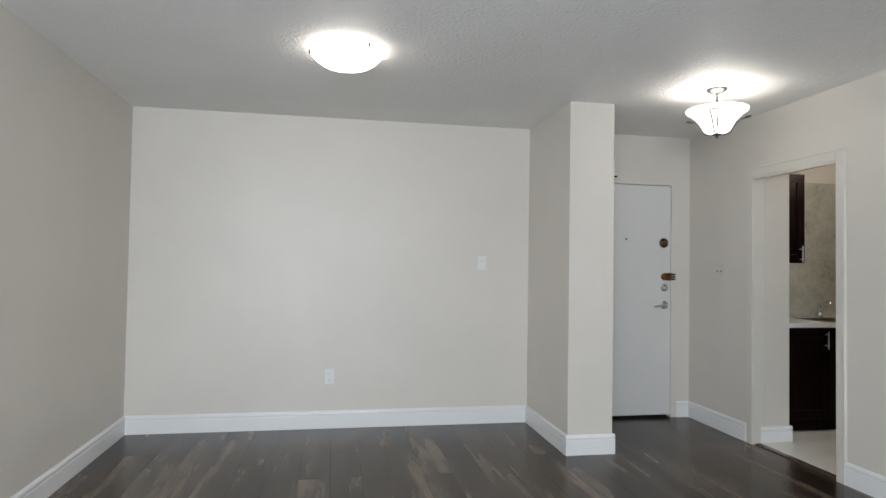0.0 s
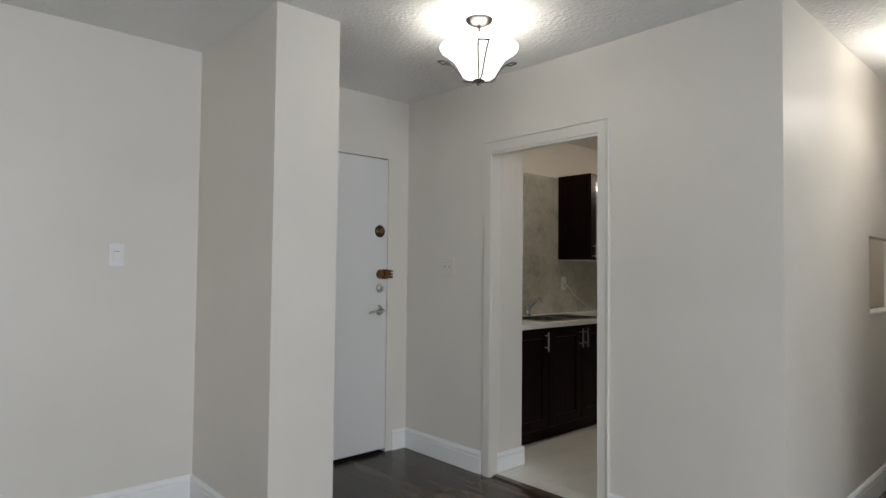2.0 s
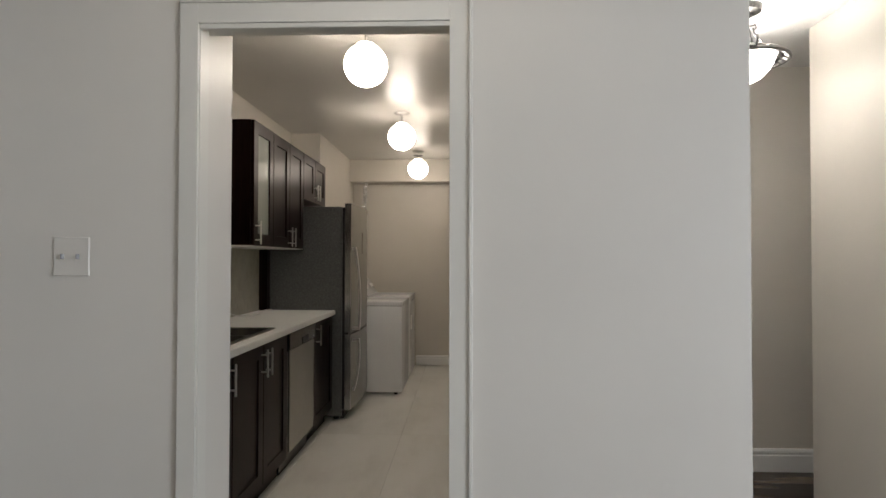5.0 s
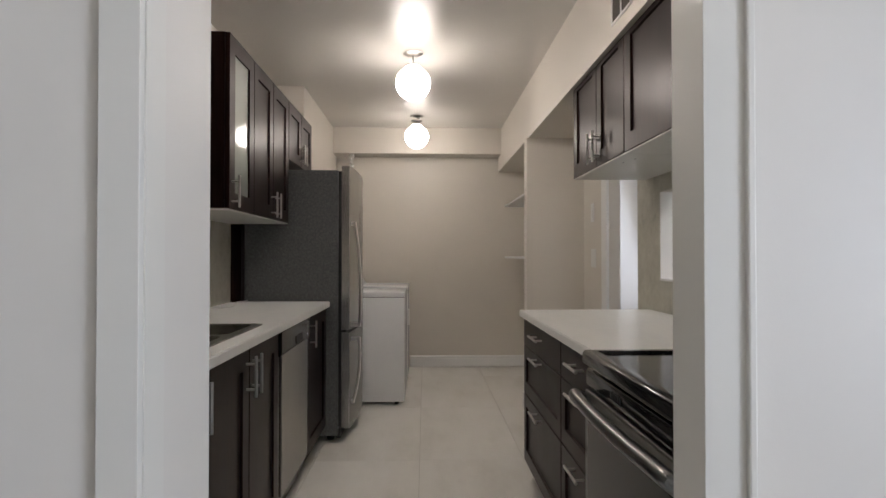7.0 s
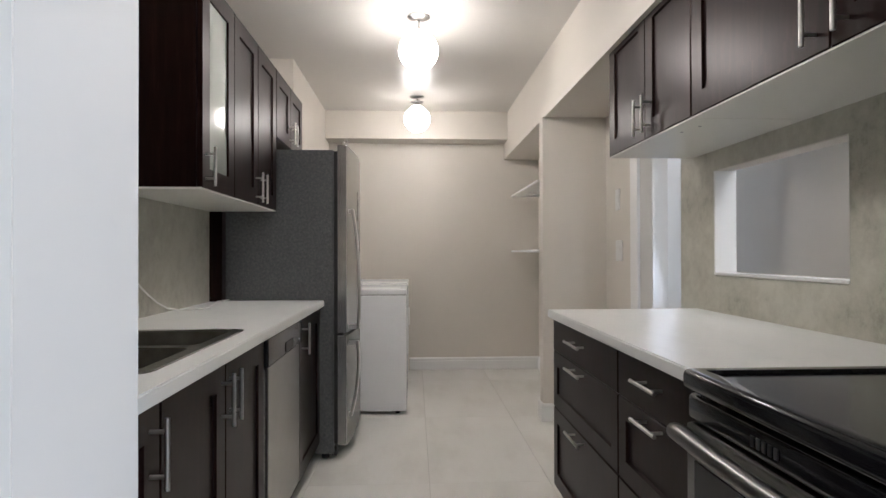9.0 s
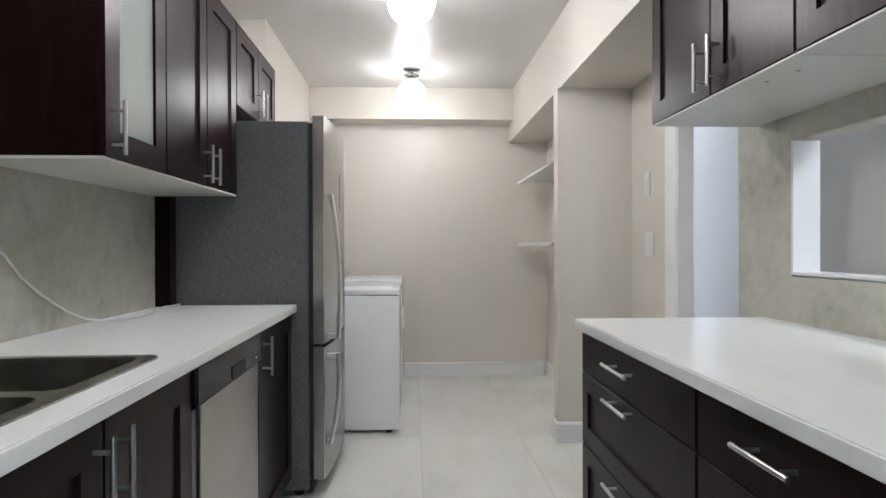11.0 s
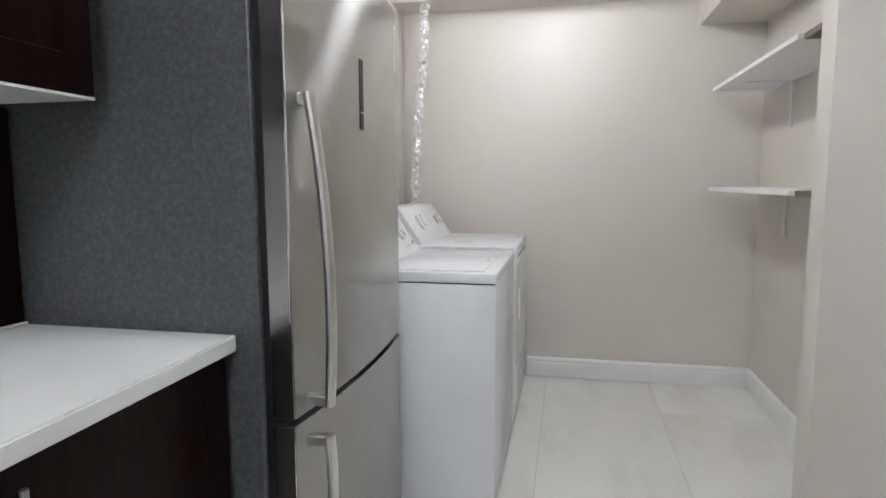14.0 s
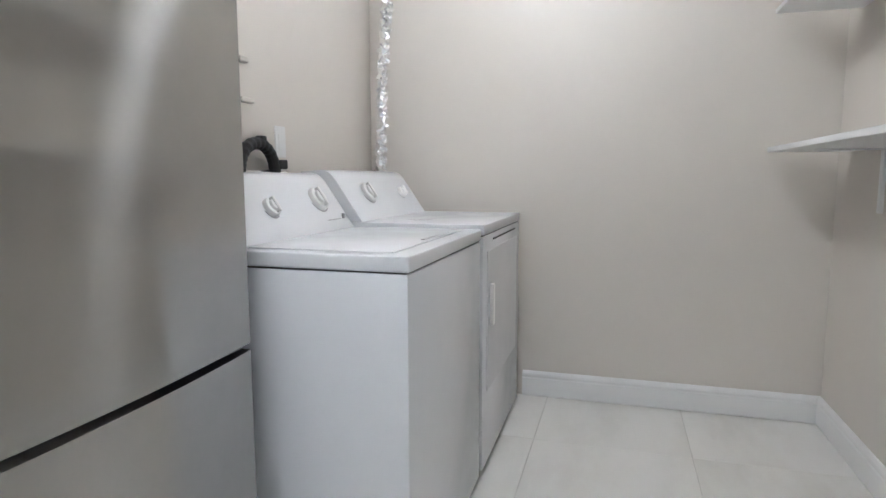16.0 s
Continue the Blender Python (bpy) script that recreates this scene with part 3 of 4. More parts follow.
for k in range(3):
    a = radians(-40 + 120 * k)
    bm = bmesh.new()
    for off in (-1, 1):
        pts = [(0.02, 2.182, 0.004), (0.082, 2.196, 0.008), (0.102, 2.232, 0.012), (0.122, 2.262, 0.016), (0.150, 2.288, 0.020), (0.186, 2.304, 0.023), (0.212, 2.306, 0.024)]
        tube(bm, [(LX + r * math.cos(a) - off * w * math.sin(a), LY + r * math.sin(a) + off * w * math.cos(a), z) for r, z, w in pts], 0.0042, 6)
    tube(bm, [(LX + 0.212 * math.cos(a) - off * 0.024 * math.sin(a), LY + 0.212 * math.sin(a) + off * 0.024 * math.cos(a), 2.306) for off in (-1, 1)], 0.0042, 6)
    part("strap", bm, DARKNICKEL, fl, "forked nickel strap", True)
part("finial", lathe([(0.0, 2.160), (0.008, 2.163), (0.010, 2.170), (0.006, 2.177), (0.026, 2.181), (0.030, 2.186), (0.022, 2.190), (0.0, 2.190)], (LX, LY, 0), 20), DARKNICKEL, fl, "", True)
for s in (-1, 1):
    part("bulb", lathe([(0.0, 2.262), (0.012, 2.265), (0.024, 2.280), (0.028, 2.300), (0.024, 2.322), (0.014, 2.345), (0.0, 2.35)], (LX + s * 0.055, LY + s * 0.03, 0), 16), BULB_F, fl, "lit bulb", True)


def scroll_lamp(x, y, turn, label, bowl_glass, bulb_glass):
    """A semi-flush hall lamp: canopy, three scrolled arms, pierced ring, glass bowl, finial."""
    hl = thing("scroll_ceiling_lamp", (x, y, H), label, "ceiling lamp", "lamps of the hall")
    part("canopy", lathe([(0.0, H - 0.055), (0.03, H - 0.054), (0.044, H - 0.036), (0.078, H - 0.028), (0.084, H - 0.001), (0.0, H - 0.001)], (x, y, 0)), DARKNICKEL, hl, "", True)
    part("hub", lathe([(0.0, H - 0.10), (0.022, H - 0.098), (0.026, H - 0.085), (0.020, H - 0.06), (0.0, H - 0.055)], (x, y, 0), 20), DARKNICKEL, hl, "", True)
    part("stem", tube(bmesh.new(), ((x, y, H - 0.1), (x, y, 2.115)), 0.005, 8), DARKNICKEL, hl, "", True)
    for k in range(3):
        a = radians(turn + 120 * k)
        pts = [(0.022, 2.395), (0.05, 2.402), (0.072, 2.412), (0.080, 2.398), (0.070, 2.386), (0.060, 2.392), (0.064, 2.372), (0.082, 2.352), (0.104, 2.338), (0.118, 2.318), (0.120, 2.296), (0.136, 2.290), (0.138, 2.262), (0.142, 2.250)]
        part("scroll_arm", tube(bmesh.new(), [(x + r * math.cos(a), y + r * math.sin(a), z) for r, z in pts], 0.0042, 8), DARKNICKEL, hl, "scrolled nickel arm", True)
        pts = [(0.170, 2.236), (0.196, 2.238), (0.214, 2.248), (0.222, 2.262), (0.214, 2.272), (0.206, 2.266)]
        part("ring_scroll", tube(bmesh.new(), [(x + r * math.cos(a), y + r * math.sin(a), z) for r, z in pts], 0.005, 8), DARKNICKEL, hl, "", True)
    bm = bmesh.new()
    for r, z in ((0.150, 2.252), (0.192, 2.226)):
        tube(bm, [(x + r * math.cos(u), y + r * math.sin(u), z) for u in [2 * math.pi * i / 40 for i in range(41)]], 0.0085, 8)
    for i in range(20):
        u = 2 * math.pi * i / 20
        v = u + 0.10
        tube(bm, [(x + 0.150 * math.cos(u), y + 0.150 * math.sin(u), 2.252), (x + 0.172 * math.cos(u + 0.16), y + 0.172 * math.sin(u + 0.16), 2.240), (x + 0.192 * math.cos(v), y + 0.192 * math.sin(v), 2.226)], 0.0105, 6)
    part("pierced_ring", bm, DARKNICKEL, hl, "pierced nickel ring", True)
    prof = [(0.0, 2.122), (0.042, 2.126), (0.078, 2.144), (0.108, 2.176), (0.128, 2.212), (0.138, 2.244)]
    part("glass_bowl", lathe(prof + [(r - 0.004 if r > 0 else 0, z + 0.004) for r, z in prof[::-1]], (x, y, 0), 36), bowl_glass, hl, "lit frosted white glass bowl", True)
    part("finial", lathe([(0.0, 2.076), (0.006, 2.080), (0.008, 2.088), (0.004, 2.094), (0.009, 2.100), (0.006, 2.107), (0.018, 2.112), (0.022, 2.117), (0.0, 2.119)], (x, y, 0), 18), DARKNICKEL, hl, "", True)
    for s in (-1, 1):
        part("bulb", lathe([(0.0, 2.185), (0.012, 2.19), (0.022, 2.205), (0.024, 2.222), (0.018, 2.242), (0.010, 2.262), (0.0, 2.265)], (x + s * 0.05, y + s * 0.02, 0), 16), bulb_glass, hl, "lit bulb", True)


scroll_lamp(1.73, 1.05, 20, "lit nickel scroll lamp with a glass bowl under the hall ceiling", BOWL_H, BULB_H)
scroll_lamp(1.725, 5.65, 70, "lit nickel scroll lamp near the end of the hall", BOWL_E, BULB_E)

dm = thing("flush_dome_lamp", (0.35, -3.08, H), "lit white glass dome lamp on the living room ceiling", "ceiling lamp")
part("pan", lathe([(0.0, H - 0.022), (0.155, H - 0.022), (0.16, H - 0.001), (0.0, H - 0.001)], (0.35, -3.08, 0), 36), TRIM, dm, "", True)
part("glass_dome", lathe([(0.0, 2.372), (0.07, 2.377), (0.13, 2.396), (0.172, 2.424), (0.192, 2.448), (0.196, 2.458), (0.16, 2.4605), (0.0, 2.4605)], (0.35, -3.08, 0), 40), DOMEGLOW, dm, "lit white glass dome", True)
for k in range(3):
    a = radians(35 + 120 * k)
    part("clip", cube(0.35 + 0.198 * math.cos(a) - 0.006, 0.35 + 0.198 * math.cos(a) + 0.006, -3.08 + 0.198 * math.sin(a) - 0.006, -3.08 + 0.198 * math.sin(a) + 0.006, 2.440, 2.468, bevel=0.002), BRONZE, dm)


def pendant(x, y, glass, slipped):
    p = thing("globe_pendant", (x, y, H), "lit white opal globe pendant on a short nickel stem", "pendant lamp", "kitchen pendants")
    part("canopy", lathe([(0.0, H - 0.020), (0.030, H - 0.020), (0.050, H - 0.012), (0.064, H - 0.004), (0.064, H - 0.001), (0.0, H - 0.001)], (x, y, 0)), NICKEL, p, "", True)
    part("stem", tube(bmesh.new(), ((x, y, H - 0.018), (x, y, 2.40)), 0.006, 10), NICKEL, p, "", True)
    part("holder", lathe([(0.0, 2.412), (0.010, 2.411), (0.014, 2.404), (0.030, 2.402), (0.031, 2.399), (0.0, 2.399)], (x, y, 0), 24), NICKEL, p, "", True)
    if slipped:
        part("slipped_cover", lathe([(0.007, 2.424), (0.030, 2.427), (0.052, 2.436), (0.055, 2.437), (0.053, 2.434), (0.030, 2.424), (0.007, 2.420)], (x, y, 0), 28), DARKNICKEL, p, "cover dish slipped down the stem", True)
    r = 0.112
    prof = [(0.0, 2.290 - r)] + [(r * math.sin(u), 2.290 - r * math.cos(u)) for u in [radians(v) for v in range(12, 157, 12)]] + [(0.044, 2.3985), (0.0, 2.3985)]
    part("opal_globe", lathe(prof, (x, y, 0), 36), glass, p, "lit white opal glass globe", True)


pendant(-0.094, 1.24, OPAL, False)
pendant(-0.094, 3.03, OPAL, False)
pendant(-0.094, 4.75, OPAL_WEAK, True)

# ---- kitchen: base cabinets on the sink side ----
CW = -0.64


def base_cabinet_w(y0, y1, doors, label):
    c = thing("base_cabinet", (-0.93, (y0 + y1) / 2, 0), label, "cabinet", "base cabinets on the sink side")
    part("body", boxes((-1.215, CW - 0.022, y0 + 0.001, y1 - 0.001, 0.10, 0.848)), WOOD, c)
    part("toe_kick", boxes((-1.10, -0.70, y0 + 0.001, y1 - 0.001, 0.001, 0.099)), WOOD, c)
    for a, b_, hy in doors:
        d = part("door", shaker(CW, 1, a + 0.002, b_ - 0.002, 0.105, 0.844), WOOD, c, "espresso shaker door")
        part("handle", bar_handle(CW, 1, hy, 0.747, 0.143), NICKEL, d, "brushed nickel bar handle", True)


base_cabinet_w(0.34, 0.895, [(0.34, 0.895, 0.845)], "espresso base cabinet beside the sink")
# the sink unit is left open at the top for the bowls
c = thing("sink_cabinet", (-0.93, 1.32, 0), "espresso sink base cabinet with two doors", "cabinet", "base cabinets on the sink side")
for nm, bx in (("side_panel", (-1.215, CW - 0.022, 0.897, 0.915, 0.10, 0.848)), ("side_panel", (-1.215, CW - 0.022, 1.722, 1.74, 0.10, 0.848)), ("bottom_panel", (-1.215, CW - 0.022, 0.915, 1.722, 0.10, 0.118)), ("front_panel", (CW - 0.04, CW - 0.022, 0.915, 1.722, 0.118, 0.848))):
    part(nm, boxes(bx), WOOD, c)
part("toe_kick", boxes((-1.10, -0.70, 0.897, 1.74, 0.001, 0.099)), WOOD, c)
for a, b_, hy in ((0.897, 1.318, 1.282), (1.318, 1.74, 1.352)):
    d = part("door", shaker(CW, 1, a + 0.002, b_ - 0.002, 0.105, 0.844), WOOD, c, "espresso shaker door")
    part("handle", bar_handle(CW, 1, hy, 0.747, 0.143), NICKEL, d, "brushed nickel bar handle", True)
base_cabinet_w(2.378, 2.955, [(2.378, 2.955, 2.440)], "espresso base cabinet beside the refrigerator")

dw = thing("dishwasher", (-0.93, 2.06, 0), "built-in dishwasher with a stainless front and black controls", "dishwasher")
part("body", boxes((-1.20, CW - 0.03, 1.745, 2.374, 0.10, 0.846)), BLACK, dw)
part("toe_kick", boxes((-1.10, -0.69, 1.745, 2.374, 0.002, 0.099)), BLACK, dw)
part("front_frame", boxes((CW - 0.029, CW - 0.004, 1.748, 2.371, 0.105, 0.735)), BLACK, dw)
part("front_panel", cube(CW - 0.0035, CW + 0.003, 1.790, 2.362, 0.125, 0.738, bevel=0.002), STEEL, dw, "brushed stainless front panel")
cp = part("control_panel", cube(CW - 0.029, CW + 0.012, 1.748, 2.371, 0.742, 0.845, bevel=0.006, seg=2), BLACK, dw, "glossy black control panel")
part("pocket_handle", cube(CW + 0.0122, CW + 0.015, 2.03, 2.17, 0.752, 0.790, bevel=0.001), RUBBER, cp)
part("indicator", cube(CW + 0.0122, CW + 0.0135, 2.300, 2.308, 0.764, 0.770), LED, cp, "tiny blue indicator light")

# counter with the cut-out for the sink
CT, CB = 0.885, 0.8495


def edge_strip(x_in, x_out, y0, y1):
    """The front edge of a counter, eased along its outer corners."""
    bm = cube(x_in, x_out, y0, y1, CB, CT)
    outer = [e for e in bm.edges if all(abs(v.co.x - x_out) < 1e-5 for v in e.verts)]
    bmesh.ops.bevel(bm, geom=outer, offset=0.004, segments=2, affect="EDGES")
    return bm


bm = boxes((-1.2165, -1.105, 0.335, 2.962, CB, CT), (-1.105, -0.70, 0.335, 0.955, CB, CT), (-1.105, -0.70, 1.665, 2.962, CB, CT))
add_box(bm, -0.70, -0.628, 0.335, 2.962, CB, CT)
ct = thing("countertop", (-0.92, 1.65, CB), "white quartz countertop with a sink cut-out", "countertop", "kitchen countertops")
part("slab", bm, COUNTER, ct)
part("front_edge", edge_strip(-0.628, -0.616, 0.335, 2.962), COUNTER, ct)

sn = thing("kitchen_sink", (-0.90, 1.31, CT), "stainless steel double-bowl sink set in the counter", "sink")


def rounded_loop(bm, x0, x1, y0, y1, z, r, n=6):
    """Edges round a rectangle with round corners."""
    vs = []
    for cx, cy, a0 in ((x1 - r, y1 - r, 0), (x0 + r, y1 - r, 90), (x0 + r, y0 + r, 180), (x1 - r, y0 + r, 270)):
        for k in range(n + 1):
            u = radians(a0 + 90 * k / n)
            vs.append(bm.verts.new((cx + r * math.cos(u), cy + r * math.sin(u), z)))
    return [bm.edges.new((vs[k], vs[(k + 1) % len(vs)])) for k in range(len(vs))]


bm = bmesh.new()
loops = rounded_loop(bm, -1.125, -0.685, 0.935, 1.685, CT + 0.0005, 0.042)
for y0, y1 in ((0.966, 1.284), (1.326, 1.654)):
    loops += rounded_loop(bm, -1.084, -0.721, y0, y1, CT + 0.0005, 0.034)
bmesh.ops.triangle_fill(bm, use_beauty=True, edges=loops, normal=(0, 0, 1))
up_ = bmesh.ops.extrude_face_region(bm, geom=bm.faces[:])
bmesh.ops.translate(bm, verts=[v for v in up_["geom"] if isinstance(v, bmesh.types.BMVert)], vec=(0, 0, 0.0035))
bmesh.ops.recalc_face_normals(bm, faces=bm.faces)
part("rim", bm, SINK, sn, "polished steel rim with round corners")
for y0, y1 in ((0.966, 1.284), (1.326, 1.654)):
    bm = cube(-1.084, -0.721, y0, y1, 0.70, CT)
    top = max(bm.faces, key=lambda f: f.calc_center_median().z)
    bmesh.ops.delete(bm, geom=[top], context="FACES_ONLY")
    low = [e for e in bm.edges if min(v.co.z for v in e.verts) < 0.75]
    bmesh.ops.bevel(bm, geom=low, offset=0.035, segments=4, affect="EDGES", profile=0.5)
    bmesh.ops.solidify(bm, geom=bm.faces[:], thickness=0.002)
    bw = part("bowl", bm, SINK, sn, "deep stainless bowl", True)
    part("drain", lathe([(0.0, 0.7035), (0.03, 0.7035), (0.042, 0.707), (0.044, 0.703), (0.0, 0.702)], (-0.90, (y0 + y1) / 2, 0), 24), CHROME, bw, "", True)
fa = thing("faucet", (-1.15, 1.26, CT), "chrome single-lever kitchen faucet behind the sink", "faucet")
part("base", lathe([(0.0, CT + 0.0045), (0.032, CT + 0.0045), (0.032, CT + 0.012), (0.024, CT + 0.018), (0.021, CT + 0.080), (0.017, CT + 0.094), (0.0, CT + 0.098)], (-1.15, 1.26, 0), 24), CHROME, fa, "", True)
part("spout", tube(bmesh.new(), [(-1.148, 1.259, CT + 0.045), (-1.11, 1.24, CT + 0.078), (-1.04, 1.205, CT + 0.122), (-0.97, 1.17, CT + 0.155), (-0.94, 1.155, CT + 0.160), (-0.922, 1.146, CT + 0.150), (-0.918, 1.144, CT + 0.132)], 0.0125, 12), CHROME, fa, "", True)
part("lever", tube(bmesh.new(), [(-1.15, 1.26, CT + 0.092), (-1.135, 1.262, CT + 0.118), (-1.09, 1.27, CT + 0.142), (-1.05, 1.276, CT + 0.150)], 0.007, 10), CHROME, fa, "", True)

wo = plate("wall_outlet", -1.217, 1, 1.853, 1.157, 0.075, 0.125, "white outlet on the concrete backsplash with a cord plugged in", "outlet")
part("plug", cube(-1.2095, -1.188, 1.852, 1.884, 1.122, 1.152, bevel=0.005), PLASTIC, wo)
solo("power_cord", tube(bmesh.new(), [(-1.198, 1.884, 1.138), (-1.2, 1.91, 1.126), (-1.207, 1.988, 1.063), (-1.208, 2.07, 1.012), (-1.208, 2.148, 0.972), (-1.206, 2.23, 0.934), (-1.195, 2.306, 0.904), (-1.16, 2.36, 0.8915), (-1.11, 2.42, 0.8912), (-1.085, 2.50, 0.8912), (-1.10, 2.60, 0.8912), (-1.132, 2.725, 0.8912), (-1.155, 2.84, 0.8912), (-1.135, 2.90, 0.8912), (-1.13, 2.95, 0.8912)], 0.0037, 8), PLASTIC, "white power cord running down to the counter", "cord", smooth=True)

# ---- wall cabinets on the sink side ----
UW = -0.861
uc = thing("wall_cabinet", (-1.04, 0.60, 1.37), "espresso wall cabinet beside the kitchen doorway", "cabinet", "wall cabinets on the sink side")
part("body", boxes((-1.215, UW - 0.022, 0.345, 0.850, 1.376, 2.142)), WOOD, uc)
part("underside", boxes((-1.215, UW - 0.003, 0.345, 0.850, 1.368, 1.3755)), UNDER, uc, "white melamine underside")
d = part("door", shaker(UW, 1, 0.347, 0.848, 1.374, 2.140), WOOD, uc, "espresso shaker door")
part("handle", bar_handle(UW, 1, 0.80, 1.452, 0.140), NICKEL, d, "brushed nickel bar handle", True)
uc = thing("wall_cabinet", (-1.04, 1.965, 1.37), "espresso wall cabinet with a frosted glass door", "cabinet", "wall cabinets on the sink side")
for nm, bx in (("side_panel", (-1.215, UW - 0.022, 1.772, 1.790, 1.376, 2.142)), ("side_panel", (-1.215, UW - 0.022, 2.126, 2.144, 1.376, 2.142)), ("top_panel", (-1.215, UW - 0.022, 1.790, 2.126, 2.124, 2.142)),
               ("bottom_panel", (-1.215, UW - 0.022, 1.790, 2.126, 1.376, 1.394)), ("back_panel", (-1.215, -1.207, 1.790, 2.126, 1.394, 2.124))):
    part(nm, boxes(bx), WOOD, uc)
part("underside", boxes((-1.215, UW - 0.003, 1.772, 2.144, 1.368, 1.3755)), UNDER, uc, "white melamine underside")
for bx in ((-1.206, -1.200, 1.791, 2.125, 1.395, 2.123), (-1.199, UW - 0.03, 1.791, 1.796, 1.395, 2.123), (-1.199, UW - 0.03, 2.120, 2.125, 1.395, 2.123), (-1.199, UW - 0.03, 1.797, 2.119, 1.395, 1.400)):
    part("lining", boxes(bx), UNDER, uc, "white interior")
for z in (1.62, 1.86):
    part("shelf", boxes((-1.199, UW - 0.06, 1.797, 2.119, z, z + 0.016)), UNDER, uc)
bm = cube(UW - 0.02, UW, 1.774, 2.143, 1.374, 2.140)
bm.normal_update()
for way in (1, -1):
    f = max(bm.faces, key=lambda q: q.normal.x * way)
    bmesh.ops.inset_individual(bm, faces=[f], thickness=0.074, depth=0, use_even_offset=True)
front = [f for f in bm.faces if abs(f.normal.x) > 0.9 and 1.80 < f.calc_center_median().y < 2.1 and f.calc_area() < 0.2 and all(1.84 < v.co.y < 2.08 for v in f.verts)]
bmesh.ops.bridge_loops(bm, edges=[e for f in front for e in f.edges])
bmesh.ops.delete(bm, geom=front, context="FACES_ONLY")
gd = part("door", bm, WOOD, uc, "espresso framed glass door")
part("glass_pane", cube(UW - 0.013, UW - 0.008, 1.8485, 2.0685, 1.4485, 2.0655), FROST, gd, "pale frosted glass")
part("handle", bar_handle(UW, 1, 1.805, 1.452, 0.140), NICKEL, gd, "brushed nickel bar handle", True)
uc = thing("wall_cabinet", (-1.04, 2.52, 1.37), "espresso wall cabinet with two shaker doors", "cabinet", "wall cabinets on the sink side")
part("body", boxes((-1.215, UW - 0.022, 2.146, 2.895, 1.376, 2.142)), WOOD, uc)
part("underside", boxes((-1.215, UW - 0.003, 2.146, 2.895, 1.368, 1.3755)), UNDER, uc, "white melamine underside")
for a, b_, hy in ((2.146, 2.52, 2.478), (2.52, 2.895, 2.562)):
    d = part("door", shaker(UW, 1, a + 0.002, b_ - 0.002, 1.374, 2.140), WOOD, uc, "espresso shaker door")
    part("handle", bar_handle(UW, 1, hy, 1.452, 0.140), NICKEL, d, "brushed nickel bar handle", True)
uc = thing("wall_cabinet", (-1.04, 3.27, 1.78), "low espresso wall cabinet over the refrigerator", "cabinet", "wall cabinets on the sink side")
part("body", boxes((-1.215, UW - 0.022, 2.900, 3.640, 1.772, 2.142)), WOOD, uc)
for a, b_, hy in ((2.900, 3.270, 3.232), (3.270, 3.640, 3.308)):
    d = part("door", shaker(UW, 1, a + 0.002, b_ - 0.002, 1.772, 2.140), WOOD, uc, "espresso shaker door")
    part("handle", bar_handle(UW, 1, hy, 1.855, 0.130), NICKEL, d, "brushed nickel bar handle", True)
solo("dark_filler_panel", boxes((-1.2165, -1.15, 2.90, 2.962, 0.8855, 1.3675)), WOOD, "dark espresso filler strip beside the refrigerator", "panel")

# ---- refrigerator ----
FY0, FY1 = 2.972, 3.772


def bowed(y0, y1, z0, z1, back, edge_x, bulge, n=14):
    """A door whose front bows out between its upright edges."""
    bm = bmesh.new()
    mid, hw = (y0 + y1) / 2, (y1 - y0) / 2
    line = []
    for i in range(n + 1):
        y = y0 + (y1 - y0) * i / n
        line.append((edge_x + bulge * (1 - ((y - mid) / hw) ** 2), y))
    line[0] = (line[0][0] - 0.002, y0)
    line.insert(1, (edge_x + 0.001, y0 + 0.003))
    line[-1] = (line[-1][0] - 0.002, y1)
    line.insert(-1, (edge_x + 0.001, y1 - 0.003))
    outline = [(back, y0)] + line + [(back, y1)]
    lo = [bm.verts.new((x, y, z0)) for x, y in outline]
    hi = [bm.verts.new((x, y, z1)) for x, y in outline]
    k = len(outline)
    for i in range(k):
        bm.faces.new((lo[i], lo[(i + 1) % k], hi[(i + 1) % k], hi[i]))
    bm.faces.new(lo)
    bm.faces.new(hi[::-1])
    bmesh.ops.recalc_face_normals(bm, faces=bm.faces)
    for e in bm.edges:
        e.smooth = e.calc_face_angle(0) < radians(15)
    return bm


fr = thing("refrigerator", (-0.85, 3.37, 0), "stainless bottom-freezer refrigerator with dark grey sides", "refrigerator")
part("body", cube(-1.19, -0.566, FY0, FY1, 0.035, 1.716, bevel=0.006, seg=2), SIDE, fr, "dark grey textured cabinet")
part("gasket", boxes((-0.566, -0.545, FY0 + 0.012, FY1 - 0.012, 0.09, 1.71)), RUBBER, fr, "black door gasket")
part("kick_grille", boxes((-0.60, -0.56, FY0 + 0.02, FY1 - 0.02, 0.03, 0.034), (-0.58, -0.552, FY0 + 0.02, FY1 - 0.02, 0.02, 0.075)), RUBBER, fr)
up = part("upper_door", bowed(FY0, FY1, 0.704, 1.742, -0.5445, -0.494, 0.024), STEEL, fr, "bowed brushed stainless door", True)
lo_ = part("freezer_door", bowed(FY0, FY1, 0.085, 0.688, -0.5445, -0.494, 0.024), STEEL, fr, "bowed brushed stainless freezer door", True)
